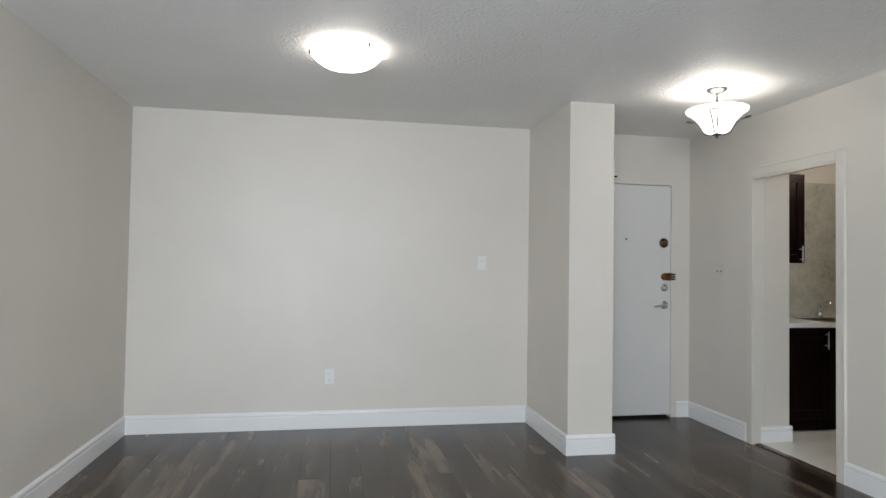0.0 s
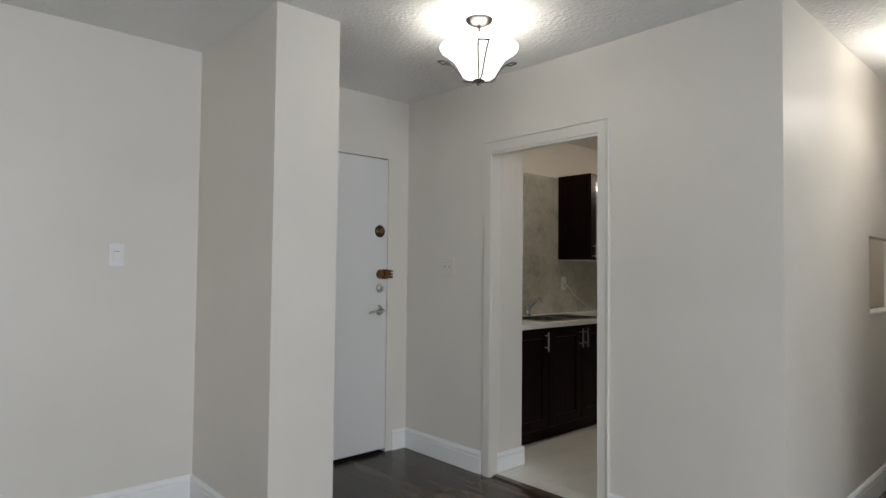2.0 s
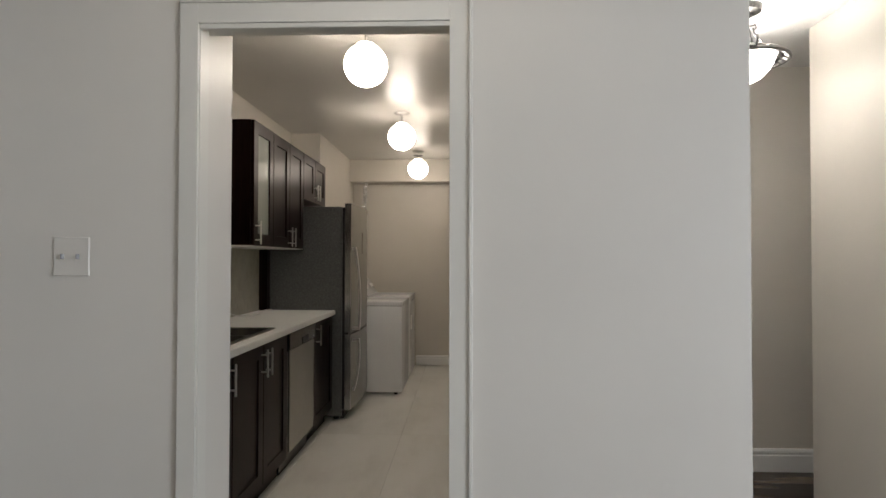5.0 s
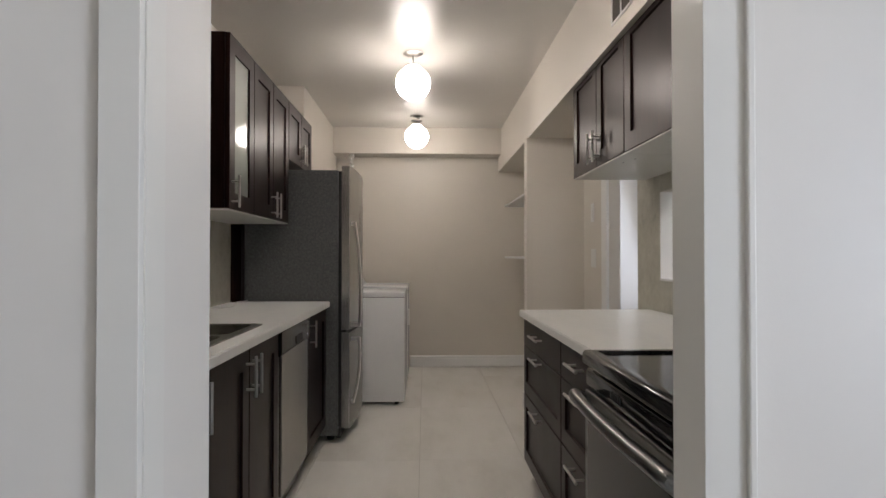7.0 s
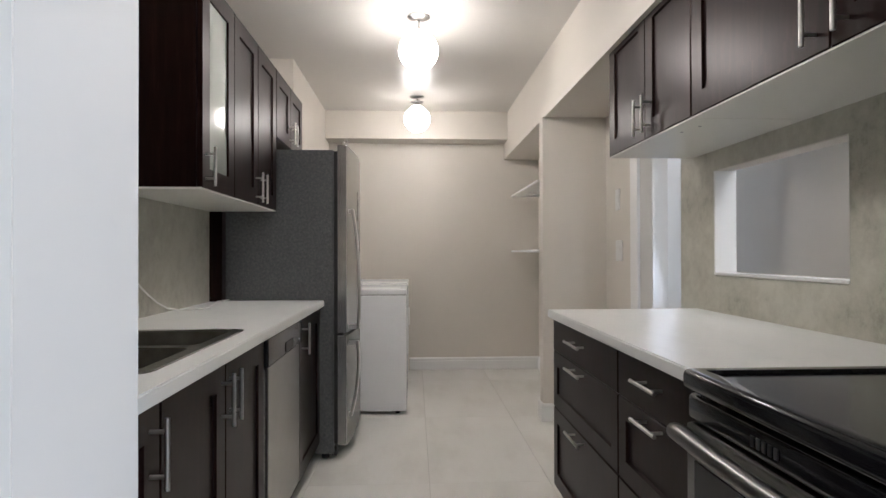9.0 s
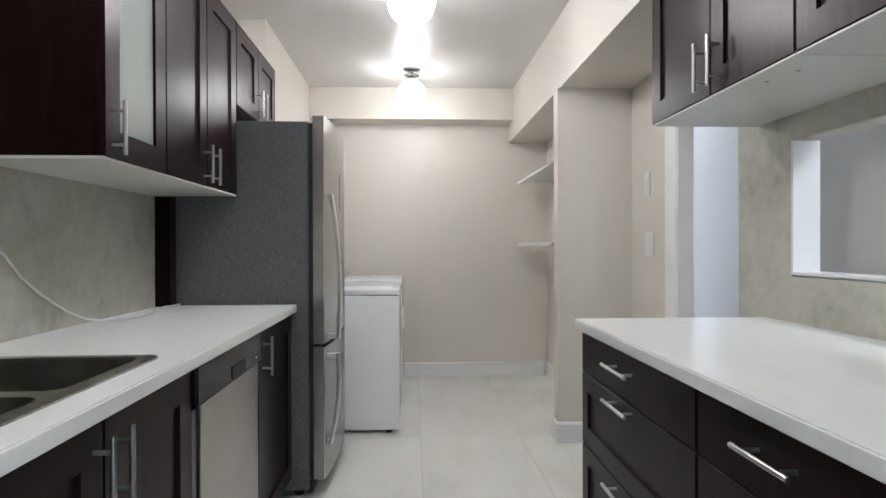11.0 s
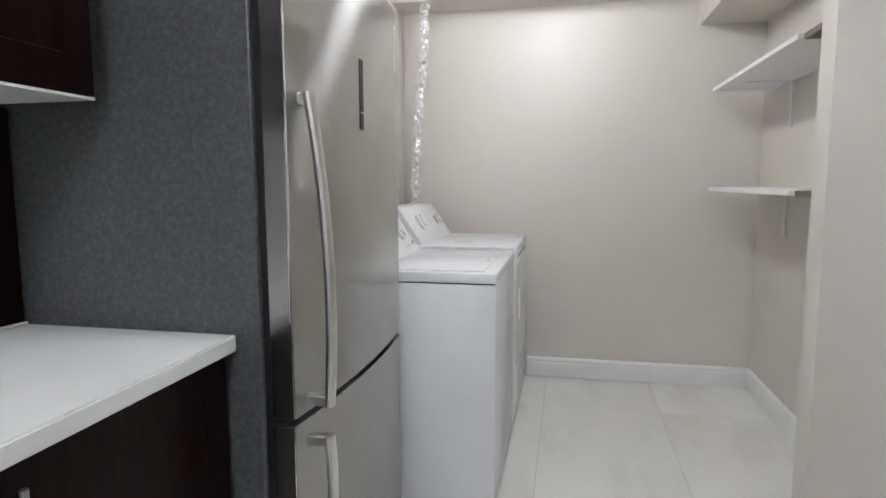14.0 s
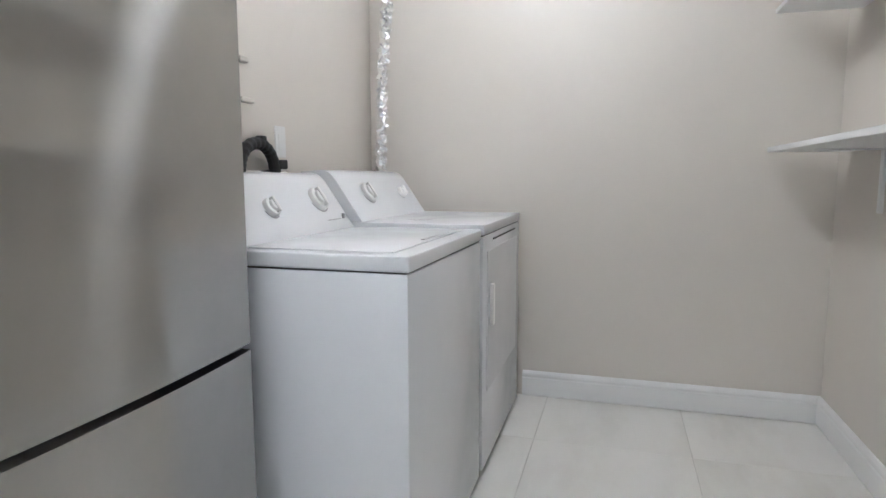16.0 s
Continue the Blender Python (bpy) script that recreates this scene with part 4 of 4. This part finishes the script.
for z0, z1, dr_ in ((0.706, 1.740, up), (0.087, 0.686, lo_)):
    part("side_strip", cube(-0.5435, -0.4985, FY0 - 0.0022, FY0 - 0.0002, z0, z1, bevel=0.0006), DOOREDGE, dr_, "dark polished strip along the door's edge")
    # chrome sliver that stands in for the highlight along the door's corner
    part("edge_highlight", cube(-0.4985, -0.4945, FY0 - 0.0035, FY0 - 0.0003, z0, z1, bevel=0.001), CHROME, dr_, "thin chrome strip added for the highlight on the door's edge")
part("seam", boxes((-0.5445, -0.515, FY0 + 0.004, FY1 - 0.004, 0.6885, 0.7035)), RUBBER, fr)
part("hinge_cover", cube(-0.60, -0.50, FY1 - 0.12, FY1 - 0.01, 1.7425, 1.765, bevel=0.006), SIDE, fr)


def fridge_handle(z0, z1, x0, x1, bow):
    """A flat bowed grip on two feet."""
    bm = bmesh.new()
    pts = arc((x0, 3.026, z0), (x1, 3.026, z1), (bow, 0, 0), 16)
    rows = []
    for p in pts:
        rows.append([bm.verts.new((p.x + dx, p.y + dy, p.z)) for dx, dy in ((0, -0.016), (0.007, -0.0145), (0.010, 0), (0.007, 0.0145), (0, 0.016), (-0.008, 0.012), (-0.008, -0.012))])
    k = 7
    for lo, hi in zip(rows, rows[1:]):
        for i in range(k):
            bm.faces.new((lo[i], lo[(i + 1) % k], hi[(i + 1) % k], hi[i]))
    bm.faces.new(rows[0][::-1])
    bm.faces.new(rows[-1])
    for z, x in ((z0 + 0.012, x0), (z1 - 0.012, x1)):
        add_box(bm, -0.505, x - 0.002, 3.016, 3.036, z - 0.012, z + 0.012, bevel=0.003)
    bmesh.ops.recalc_face_normals(bm, faces=bm.faces)
    return bm


part("handle", fridge_handle(0.720, 1.390, -0.437, -0.468, 0.020), NICKEL, up, "bowed stainless handle", True)
part("handle", fridge_handle(0.232, 0.652, -0.478, -0.440, 0.020), NICKEL, lo_, "bowed stainless handle", True)
np_ = part("name_plate", cube(-0.4718, -0.4682, 3.345, 3.372, 1.34, 1.52, bevel=0.001), BLACK, up, "narrow black plate")
part("plate_line", cube(-0.4682, -0.4675, 3.347, 3.370, 1.383, 1.386), GREY, np_)
lb = part("energy_label", cube(-0.4925, -0.4895, 3.705, 3.752, 1.555, 1.70, bevel=0.0008), PLASTIC, up, "small white label with grey marks")
for k in range(3):
    part("label_mark", cube(-0.4895, -0.489, 3.722, 3.736, 1.575 + 0.04 * k, 1.589 + 0.04 * k), GREY, lb)
for y in (FY0 + 0.06, FY1 - 0.06):
    for x in (-0.62, -1.12):
        part("foot", lathe([(0.0, 0.001), (0.022, 0.001), (0.022, 0.02), (0.012, 0.036), (0.0, 0.036)], (x, y, 0), 16), RUBBER, fr)

# ---- range and drawers on the pass-through side ----
CE = 0.505
R0, R1 = 0.126, 0.834
rg = thing("electric_range", (0.80, 0.45, 0), "black glass-top range with a stainless oven door", "range")
part("body", cube(0.468, 1.17, R0 + 0.004, R1 - 0.004, 0.03, 0.868, bevel=0.004), BLACK, rg)
bm = cube(0.420, 1.176, R0, R1, 0.866, 0.908, bevel=0.013, seg=4)
bm.normal_update()
top = max(bm.faces, key=lambda f: f.calc_center_median().z + f.calc_area())
bmesh.ops.inset_individual(bm, faces=[top], thickness=0.022, depth=0, use_even_offset=True)
bmesh.ops.inset_individual(bm, faces=[top], thickness=0.004, depth=-0.007, use_even_offset=True)
part("cooktop", bm, BLACK, rg, "black glass cooktop sunk in a rounded rim", True)
ctl = part("control_front", cube(0.430, 0.4675, R0 + 0.003, R1 - 0.003, 0.806, 0.860, bevel=0.012, seg=4), BLACK, rg, "glossy black front panel", True)
for i in range(5):
    part("vent_slot", cube(0.4275, 0.4302, 0.525 + i * 0.016, 0.535 + i * 0.016, 0.824, 0.842, bevel=0.0005), RUBBER, ctl)
ov = part("oven_door", cube(0.428, 0.4675, R0 + 0.004, R1 - 0.004, 0.215, 0.800, bevel=0.006, seg=2), OVENSTEEL, rg, "stainless oven door")
part("oven_window", cube(0.4245, 0.4278, R0 + 0.045, R1 - 0.045, 0.29, 0.735, bevel=0.001), BLACK, ov, "dark oven window")
bm = bmesh.new()
tube(bm, [(0.430, R1 - 0.018, 0.770), (0.410, R1 - 0.018, 0.780), (0.393, R1 - 0.032, 0.789), (0.386, R1 - 0.07, 0.793)] + arc((0.385, R1 - 0.10, 0.793), (0.385, R0 + 0.10, 0.793), (-0.008, 0, 0), 8) + [(0.386, R0 + 0.07, 0.793), (0.393, R0 + 0.032, 0.789), (0.410, R0 + 0.018, 0.780), (0.430, R0 + 0.018, 0.770)], 0.017, 12)
part("oven_handle", bm, OVENSTEEL, ov, "bowed stainless oven handle", True)
part("storage_drawer", cube(0.430, 0.4675, R0 + 0.004, R1 - 0.004, 0.045, 0.208, bevel=0.006), OVENSTEEL, rg)
for y in (R0 + 0.06, R1 - 0.06):
    for x in (0.52, 1.10):
        part("foot", lathe([(0.0, 0.001), (0.02, 0.001), (0.02, 0.03), (0.0, 0.031)], (x, y, 0), 12), RUBBER, rg)


def drawer_unit(y0, y1, hl, label):
    c = thing("drawer_cabinet", (0.85, (y0 + y1) / 2, 0), label, "cabinet", "drawer cabinets")
    part("body", boxes((CE + 0.022, 1.176, y0 + 0.001, y1 - 0.001, 0.10, 0.848)), WOOD, c)
    part("toe_kick", boxes((0.56, 1.10, y0 + 0.001, y1 - 0.001, 0.001, 0.099)), WOOD, c)
    for z0, z1, hz, st in ((0.708, 0.845, 0.790, 0), (0.458, 0.704, 0.684, 0.062), (0.105, 0.454, 0.432, 0.062)):
        d = part("drawer_front", shaker(CE, -1, y0 + 0.002, y1 - 0.002, z0, z1, stile=st, rec=0.010), WOOD, c, "espresso drawer front")
        part("handle", bar_handle(CE, -1, (y0 + y1) / 2 + (0.005 if y1 > 2 else 0.03), hz, hl, False), NICKEL, d, "brushed nickel bar handle", True)


drawer_unit(1.462, 2.312, 0.195, "wide espresso drawer cabinet at the end of the counter")
drawer_unit(0.842, 1.458, 0.165, "espresso drawer cabinet beside the range")
ct = thing("countertop", (0.83, 1.59, CB), "white quartz countertop under the pass-through", "countertop", "kitchen countertops")
part("slab", cube(0.496, 1.181, 0.838, 2.335, CB, CT), COUNTER, ct)
part("front_edge", edge_strip(0.496, 0.484, 0.838, 2.335), COUNTER, ct)

UE = 0.789


def wall_cabinet_e(y0, y1, doors, label):
    c = thing("wall_cabinet", (0.98, (y0 + y1) / 2, 1.59), label, "cabinet", "wall cabinets over the range side")
    part("body", boxes((UE + 0.022, 1.181, y0 + 0.001, y1 - 0.001, 1.592, 2.0655)), WOOD, c)
    ud = part("underside", boxes((UE + 0.004, 1.181, y0 + 0.001, y1 - 0.001, 1.583, 1.5915)), UNDER, c, "white melamine underside")
    for y, x in ((y0 + 0.12, UE + 0.09), (y0 + 0.22, UE + 0.07)):
        part("screw_cap", lathe([(0.0, 1.5815), (0.006, 1.5815), (0.006, 1.583), (0.0, 1.583)], (x, y, 0), 12), GREY, ud)
    for a, b_, hy in doors:
        d = part("door", shaker(UE, -1, a + 0.002, b_ - 0.002, 1.588, 2.0645 + 0.05, stile=0.07), WOOD, c, "espresso shaker door")
        part("handle", bar_handle(UE, -1, hy, 1.678, 0.145), NICKEL, d, "brushed nickel bar handle", True)


wall_cabinet_e(1.565, 2.386, [(1.955, 2.386, 1.988), (1.565, 1.955, 1.905)], "espresso wall cabinet with two shaker doors under the soffit")
wall_cabinet_e(0.245, 1.562, [(0.905, 1.562, 0.952), (0.245, 0.905, 0.85)], "espresso wall cabinet over the range")
vt = thing("wall_vent", (0.765, 1.52, 2.25), "old two-slot vent opening in the soffit", "vent")
part("frame", boxes((0.757, 0.7645, 1.39, 1.625, 2.125, 2.133), (0.757, 0.7645, 1.39, 1.625, 2.342, 2.352), (0.757, 0.7645, 1.39, 1.398, 2.133, 2.342), (0.757, 0.7645, 1.617, 1.625, 2.133, 2.342), (0.757, 0.7645, 1.503, 1.512, 2.133, 2.342)), TRIM, vt)
# no hole is cut; dark sheets give the shade inside the slots
for y0, y1 in ((1.398, 1.503), (1.512, 1.617)):
    part("backing", boxes((0.7615, 0.7645, y0, y1, 2.133, 2.342)), BRONZE, vt, "dark sheet for the shade inside the vent slot")

for zc, h_, w_, yc in ((1.482, 0.135, 0.075, 3.424), (1.156, 0.132, 0.118, 3.40)):
    s = plate("light_switch", 1.19, -1, yc, zc, w_, h_, "white plastic light switch beside the doorway", "light switch")
    part("rocker", cube(1.1795, 1.1828, yc - w_ * 0.24, yc + w_ * 0.24, zc - 0.033, zc + 0.033, bevel=0.0015), PLASTIC, s)

# ---- laundry corner ----


def laundry(name, y0, y1, top, label, cat):
    a = thing(name, (-0.53, (y0 + y1) / 2, 0), label, cat, "laundry machines")
    part("cabinet", cube(-0.90, -0.178, y0, y1, 0.025, top - 0.0405, bevel=0.004, seg=2), ENAMEL, a, "", True)
    part("seam", boxes((-0.897, -0.182, y0 + 0.003, y1 - 0.003, top - 0.0404, top - 0.0371)), RUBBER, a)
    part("top_panel", cube(-0.90, -0.175, y0, y1, top - 0.037, top, bevel=0.005, seg=3), ENAMEL, a, "", True)
    # console: a wedge with rounded shoulders
    bm = bmesh.new()
    side = [(-0.625, top + 0.0005), (-0.640, top + 0.022), (-0.735, top + 0.160), (-0.755, top + 0.178), (-0.785, top + 0.186), (-0.865, top + 0.180), (-0.885, top + 0.150), (-0.890, top + 0.0005)]
    ends = [[bm.verts.new((x, y, z)) for x, z in side] for y in (y0 + 0.012, y1 - 0.012)]
    k = len(side)
    for i in range(k):
        bm.faces.new((ends[0][i], ends[0][(i + 1) % k], ends[1][(i + 1) % k], ends[1][i]))
    bm.faces.new(ends[0])
    bm.faces.new(ends[1][::-1])
    bmesh.ops.recalc_face_normals(bm, faces=bm.faces)
    outer = [e for e in bm.edges if len({round(v.co.y, 4) for v in e.verts}) == 1 and min(v.co.z for v in e.verts) > top + 0.01]
    bmesh.ops.bevel(bm, geom=outer, offset=0.05, segments=6, affect="EDGES", profile=0.5, clamp_overlap=True)
    cs = part("console", bm, ENAMEL, a, "sloping white control console", True)
    for y in (y0 + 0.05, y1 - 0.05):
        for x in (-0.24, -0.84):
            part("foot", lathe([(0.0, 0.001), (0.018, 0.001), (0.018, 0.012), (0.008, 0.026), (0.0, 0.026)], (x, y, 0), 12), RUBBER, a)
    return a, cs


def knob(cs, y, top, r, up_=0.5):
    """A dial on the sloping console face."""
    slope = Vector((0.138, 0, 0.095)).normalized()
    c0 = Vector((-0.640, y, top + 0.022)).lerp(Vector((-0.735, y, top + 0.160)), up_)
    turn = slope.to_track_quat("Z", "Y").to_matrix().to_4x4()
    bm = lathe([(0.0, 0.0245), (r * 0.55, 0.024), (r * 0.62, 0.016), (r * 0.9, 0.014), (r, 0.008), (r, 0.001), (0.0, 0.001)], (0, 0, 0), 28)
    add_box(bm, -0.006, 0.006, -r * 0.8, r * 0.8, 0.014, 0.030, bevel=0.002)
    bmesh.ops.transform(bm, matrix=Matrix.Translation(c0) @ turn, verts=bm.verts)
    k = part("knob", bm, PLASTIC, cs, "white dial", True)
    ring = lathe([(r * 1.02, 0.0005), (r * 1.14, 0.0005), (r * 1.14, 0.0015), (r * 1.02, 0.0015), (r * 1.02, 0.0005)], (0, 0, 0), 28)
    bmesh.ops.delete(ring, geom=[f for f in ring.faces if f.calc_center_median().y > -0.2 * r and f.calc_center_median().x < 0.5 * r], context="FACES")
    bmesh.ops.transform(ring, matrix=Matrix.Translation(c0) @ turn, verts=ring.verts)
    part("dial_mark", ring, GREY, k)


wm, wc = laundry("washing_machine", 3.892, 4.598, 0.885, "white top-loading washing machine beside the refrigerator", "washing machine")
lid = part("lid", cube(-0.60, -0.225, 3.93, 4.56, 0.8854, 0.8888, bevel=0.0015, seg=2), ENAMEL, wm, "white lift-up lid", True)
part("lid_grip", cube(-0.252, -0.240, 4.20, 4.33, 0.8889, 0.8908, bevel=0.0008), GREY, lid)
for y, r, u in ((3.98, 0.026, 0.42), (4.16, 0.030, 0.45), (4.45, 0.042, 0.55)):
    knob(wc, y, 0.885, r, u)
part("badge", cube(-0.6515, -0.6465, 4.545, 4.558, 0.914, 0.934), GREY, wc, "small dark badge")
part("print_line", boxes((-0.6495, -0.6455, 4.44, 4.53, 0.9165, 0.9185)), GREY, wc)
dr, dc = laundry("tumble_dryer", 4.645, 5.385, 0.897, "white front-loading tumble dryer in the corner", "tumble dryer")
dd = part("dryer_door", cube(-0.1775, -0.1735, 4.70, 5.30, 0.30, 0.80, bevel=0.0015, seg=2), ENAMEL, dr, "white dryer door")
part("door_grip", cube(-0.1733, -0.160, 4.735, 4.765, 0.53, 0.68, bevel=0.004, seg=2), PLASTIC, dd)
part("lint_slot", boxes((-0.1775, -0.1745, 4.80, 5.26, 0.832, 0.838)), RUBBER, dr)
for y, r, u in ((4.86, 0.042, 0.55), (5.22, 0.026, 0.5)):
    knob(dc, y, 0.897, r, u)
part("print_line", boxes((-0.5, -0.42, 4.80, 5.0, 0.8975, 0.898)), GREY, dr)

pts = []
for i in range(150):
    u = i / 149
    pts.append((-0.77 - 0.108 * u + 0.006 * math.sin(9 * u), 5.34 + 0.075 * u, 2.222 - (2.222 - 0.80) * u))
bm = tube(bmesh.new(), pts, 0.020, 12, 0.25)
crumple = random.Random(7)
for v in bm.verts:
    v.co += Vector((crumple.uniform(-1, 1), crumple.uniform(-1, 1), crumple.uniform(-1, 1))) * 0.011
solo("foil_vent_duct", bm, FOIL, "crinkled silver foil dryer duct hanging behind the machines", "duct")
hs = thing("drain_hose", (-0.93, 4.48, 1.05), "black corrugated drain hose hooked behind the washer", "hose")
arch = [(-0.915, 4.36 + 0.10 - 0.10 * math.cos(a), 1.085 + 0.085 * math.sin(a)) for a in [math.pi * i / 24 for i in range(25)]]
part("hose", tube(bmesh.new(), [(-0.915, 4.35, 0.95), (-0.915, 4.355, 1.03)] + arch + [(-0.915, 4.563, 1.03), (-0.915, 4.565, 0.95)], 0.019, 12, 0.12), RUBBER, hs)
part("clamp", cube(-0.94, -0.89, 4.565, 4.612, 1.085, 1.118, bevel=0.004), RUBBER, hs)
part("clip", cube(-0.93, -0.90, 4.47, 4.50, 1.172, 1.196, bevel=0.004), RUBBER, hs)
vp = thing("supply_valves", (-0.93, 4.45, 1.07), "pair of metal supply valves on the wall behind the washer", "valve")
part("pipe", tube(bmesh.new(), [(-0.925, 4.22, 1.072), (-0.925, 4.64, 1.072)], 0.011, 12), CHROME, vp)
for y in (4.30, 4.60):
    part("tap", lathe([(0.0, 1.045), (0.014, 1.045), (0.016, 1.07), (0.010, 1.085), (0.020, 1.092), (0.020, 1.098), (0.0, 1.099)], (-0.925, y, 0), 14), CHROME, vp)
lo2 = plate("wall_outlet", -0.95, 1, 4.655, 1.185, 0.07, 0.115, "white outlet on the wall behind the washer", "outlet")
part("socket_face", cube(-0.9428, -0.9405, 4.638, 4.672, 1.155, 1.215, bevel=0.001), PLASTIC, lo2)
for z, w_ in ((1.438, 0.05), (1.310, 0.075)):
    solo("wall_cleat", cube(-0.9495, -0.925, 4.40, 4.40 + w_, z - 0.008, z + 0.008, bevel=0.003), WALL, "small painted cleat stub on the wall", "cleat", "wall cleats")

# ---- shelves in the niche ----
for z in (1.680, 1.151):
    s = thing("wall_shelf", (0.94, 4.5, z), "white painted board shelf in the laundry niche", "shelf", "niche shelves")
    part("board", cube(0.812, 1.1095, 4.135, 5.355, z, z + 0.019, bevel=0.002), TRIM, s)
    part("back_board", cube(0.832, 1.1095, 3.768, 4.134, z - 0.002, z + 0.019, bevel=0.001), RAW, s, "unpainted brown end piece")
    for y in (4.20, 5.05):
        part("bracket", boxes((1.098, 1.1092, y - 0.012, y + 0.012, z - 0.22, z - 0.0005), (0.90, 1.098, y - 0.012, y + 0.012, z - 0.006, z - 0.0005)), TRIM, s, "white steel shelf bracket")

# ---- hall ----
bx = thing("wall_chime", (2.02, 2.75, 2.1), "small dark chime box high on the hall wall", "chime")
part("box_body", cube(1.98, 2.0645, 2.66, 2.82, 2.06, 2.23, bevel=0.004), BRONZE, bx)
part("box_base", cube(1.975, 2.0645, 2.655, 2.825, 2.045, 2.059, bevel=0.002), TRIM, bx)
th = thing("thermostat", (1.95, 6.15, 1.15), "small pale switch on the end wall of the hall", "light switch")
part("cover_plate", cube(1.92, 1.99, 6.143, 6.1495, 1.14, 1.255, bevel=0.002), WALL, th)

# ---- floor pieces, last ----
MESHES = {}


def piece(name, lx, ly, thick, bevel, material, x, y, parent):
    key = (name, round(lx, 3), round(ly, 3))
    if key not in MESHES:
        bm = cube(-lx / 2, lx / 2, -ly / 2, ly / 2, -thick, 0)
        bmesh.ops.bevel(bm, geom=[e for e in bm.edges if all(v.co.z > -1e-6 for v in e.verts)], offset=bevel, segments=1, affect="EDGES")
        me = bpy.data.meshes.new(name)
        bm.to_mesh(me)
        bm.free()
        me.materials.append(material)
        MESHES[key] = me
    ob = new(name, MESHES[key])
    ob.location = (x, y, 0)
    ob.parent = parent


rnd = random.Random(4)
WIDE, LONG = 0.192, 1.285
row = 0
y = -4.66
while y < 6.14:
    y1 = min(y + WIDE, 6.15)
    if y < 0 < y1 and y1 > 0.02:
        y1 = min(y1, 0.014)
    left, right = (-1.235, 5.4) if y < -0.002 else (1.265, 2.065 if 1.90 < y < 4.55 else 3.3 if y > 1.3 and y < 1.90 else 2.19 if y < 1.3 else 2.75)
    x = left - rnd.choice((0.15, 0.45, 0.75, 1.05))
    while x < right:
        a, e = max(x, left), min(x + LONG, right)
        if e - a > 0.03:
            piece("board", e - a - 0.0006, y1 - y - 0.0006, 0.0085, 0.0006, BOARD, (a + e) / 2, (y + y1) / 2, floor_living)
        x += LONG
    y = y1
for i in range(5):
    for j in range(6):
        a, e = max(-0.047 + 0.6 * (i - 2), -1.225), min(-0.047 + 0.6 * (i - 1), 1.19)
        c0, c1 = max(3.815 + 1.2 * (j - 4), 0.063), min(3.815 + 1.2 * (j - 3), 5.51)
        if e - a > 0.02 and c1 - c0 > 0.02:
            piece("tile", e - a - 0.0028, c1 - c0 - 0.0014, 0.0028, 0.0006, TILE, (a + e) / 2, (c0 + c1) / 2, floor_kitchen)
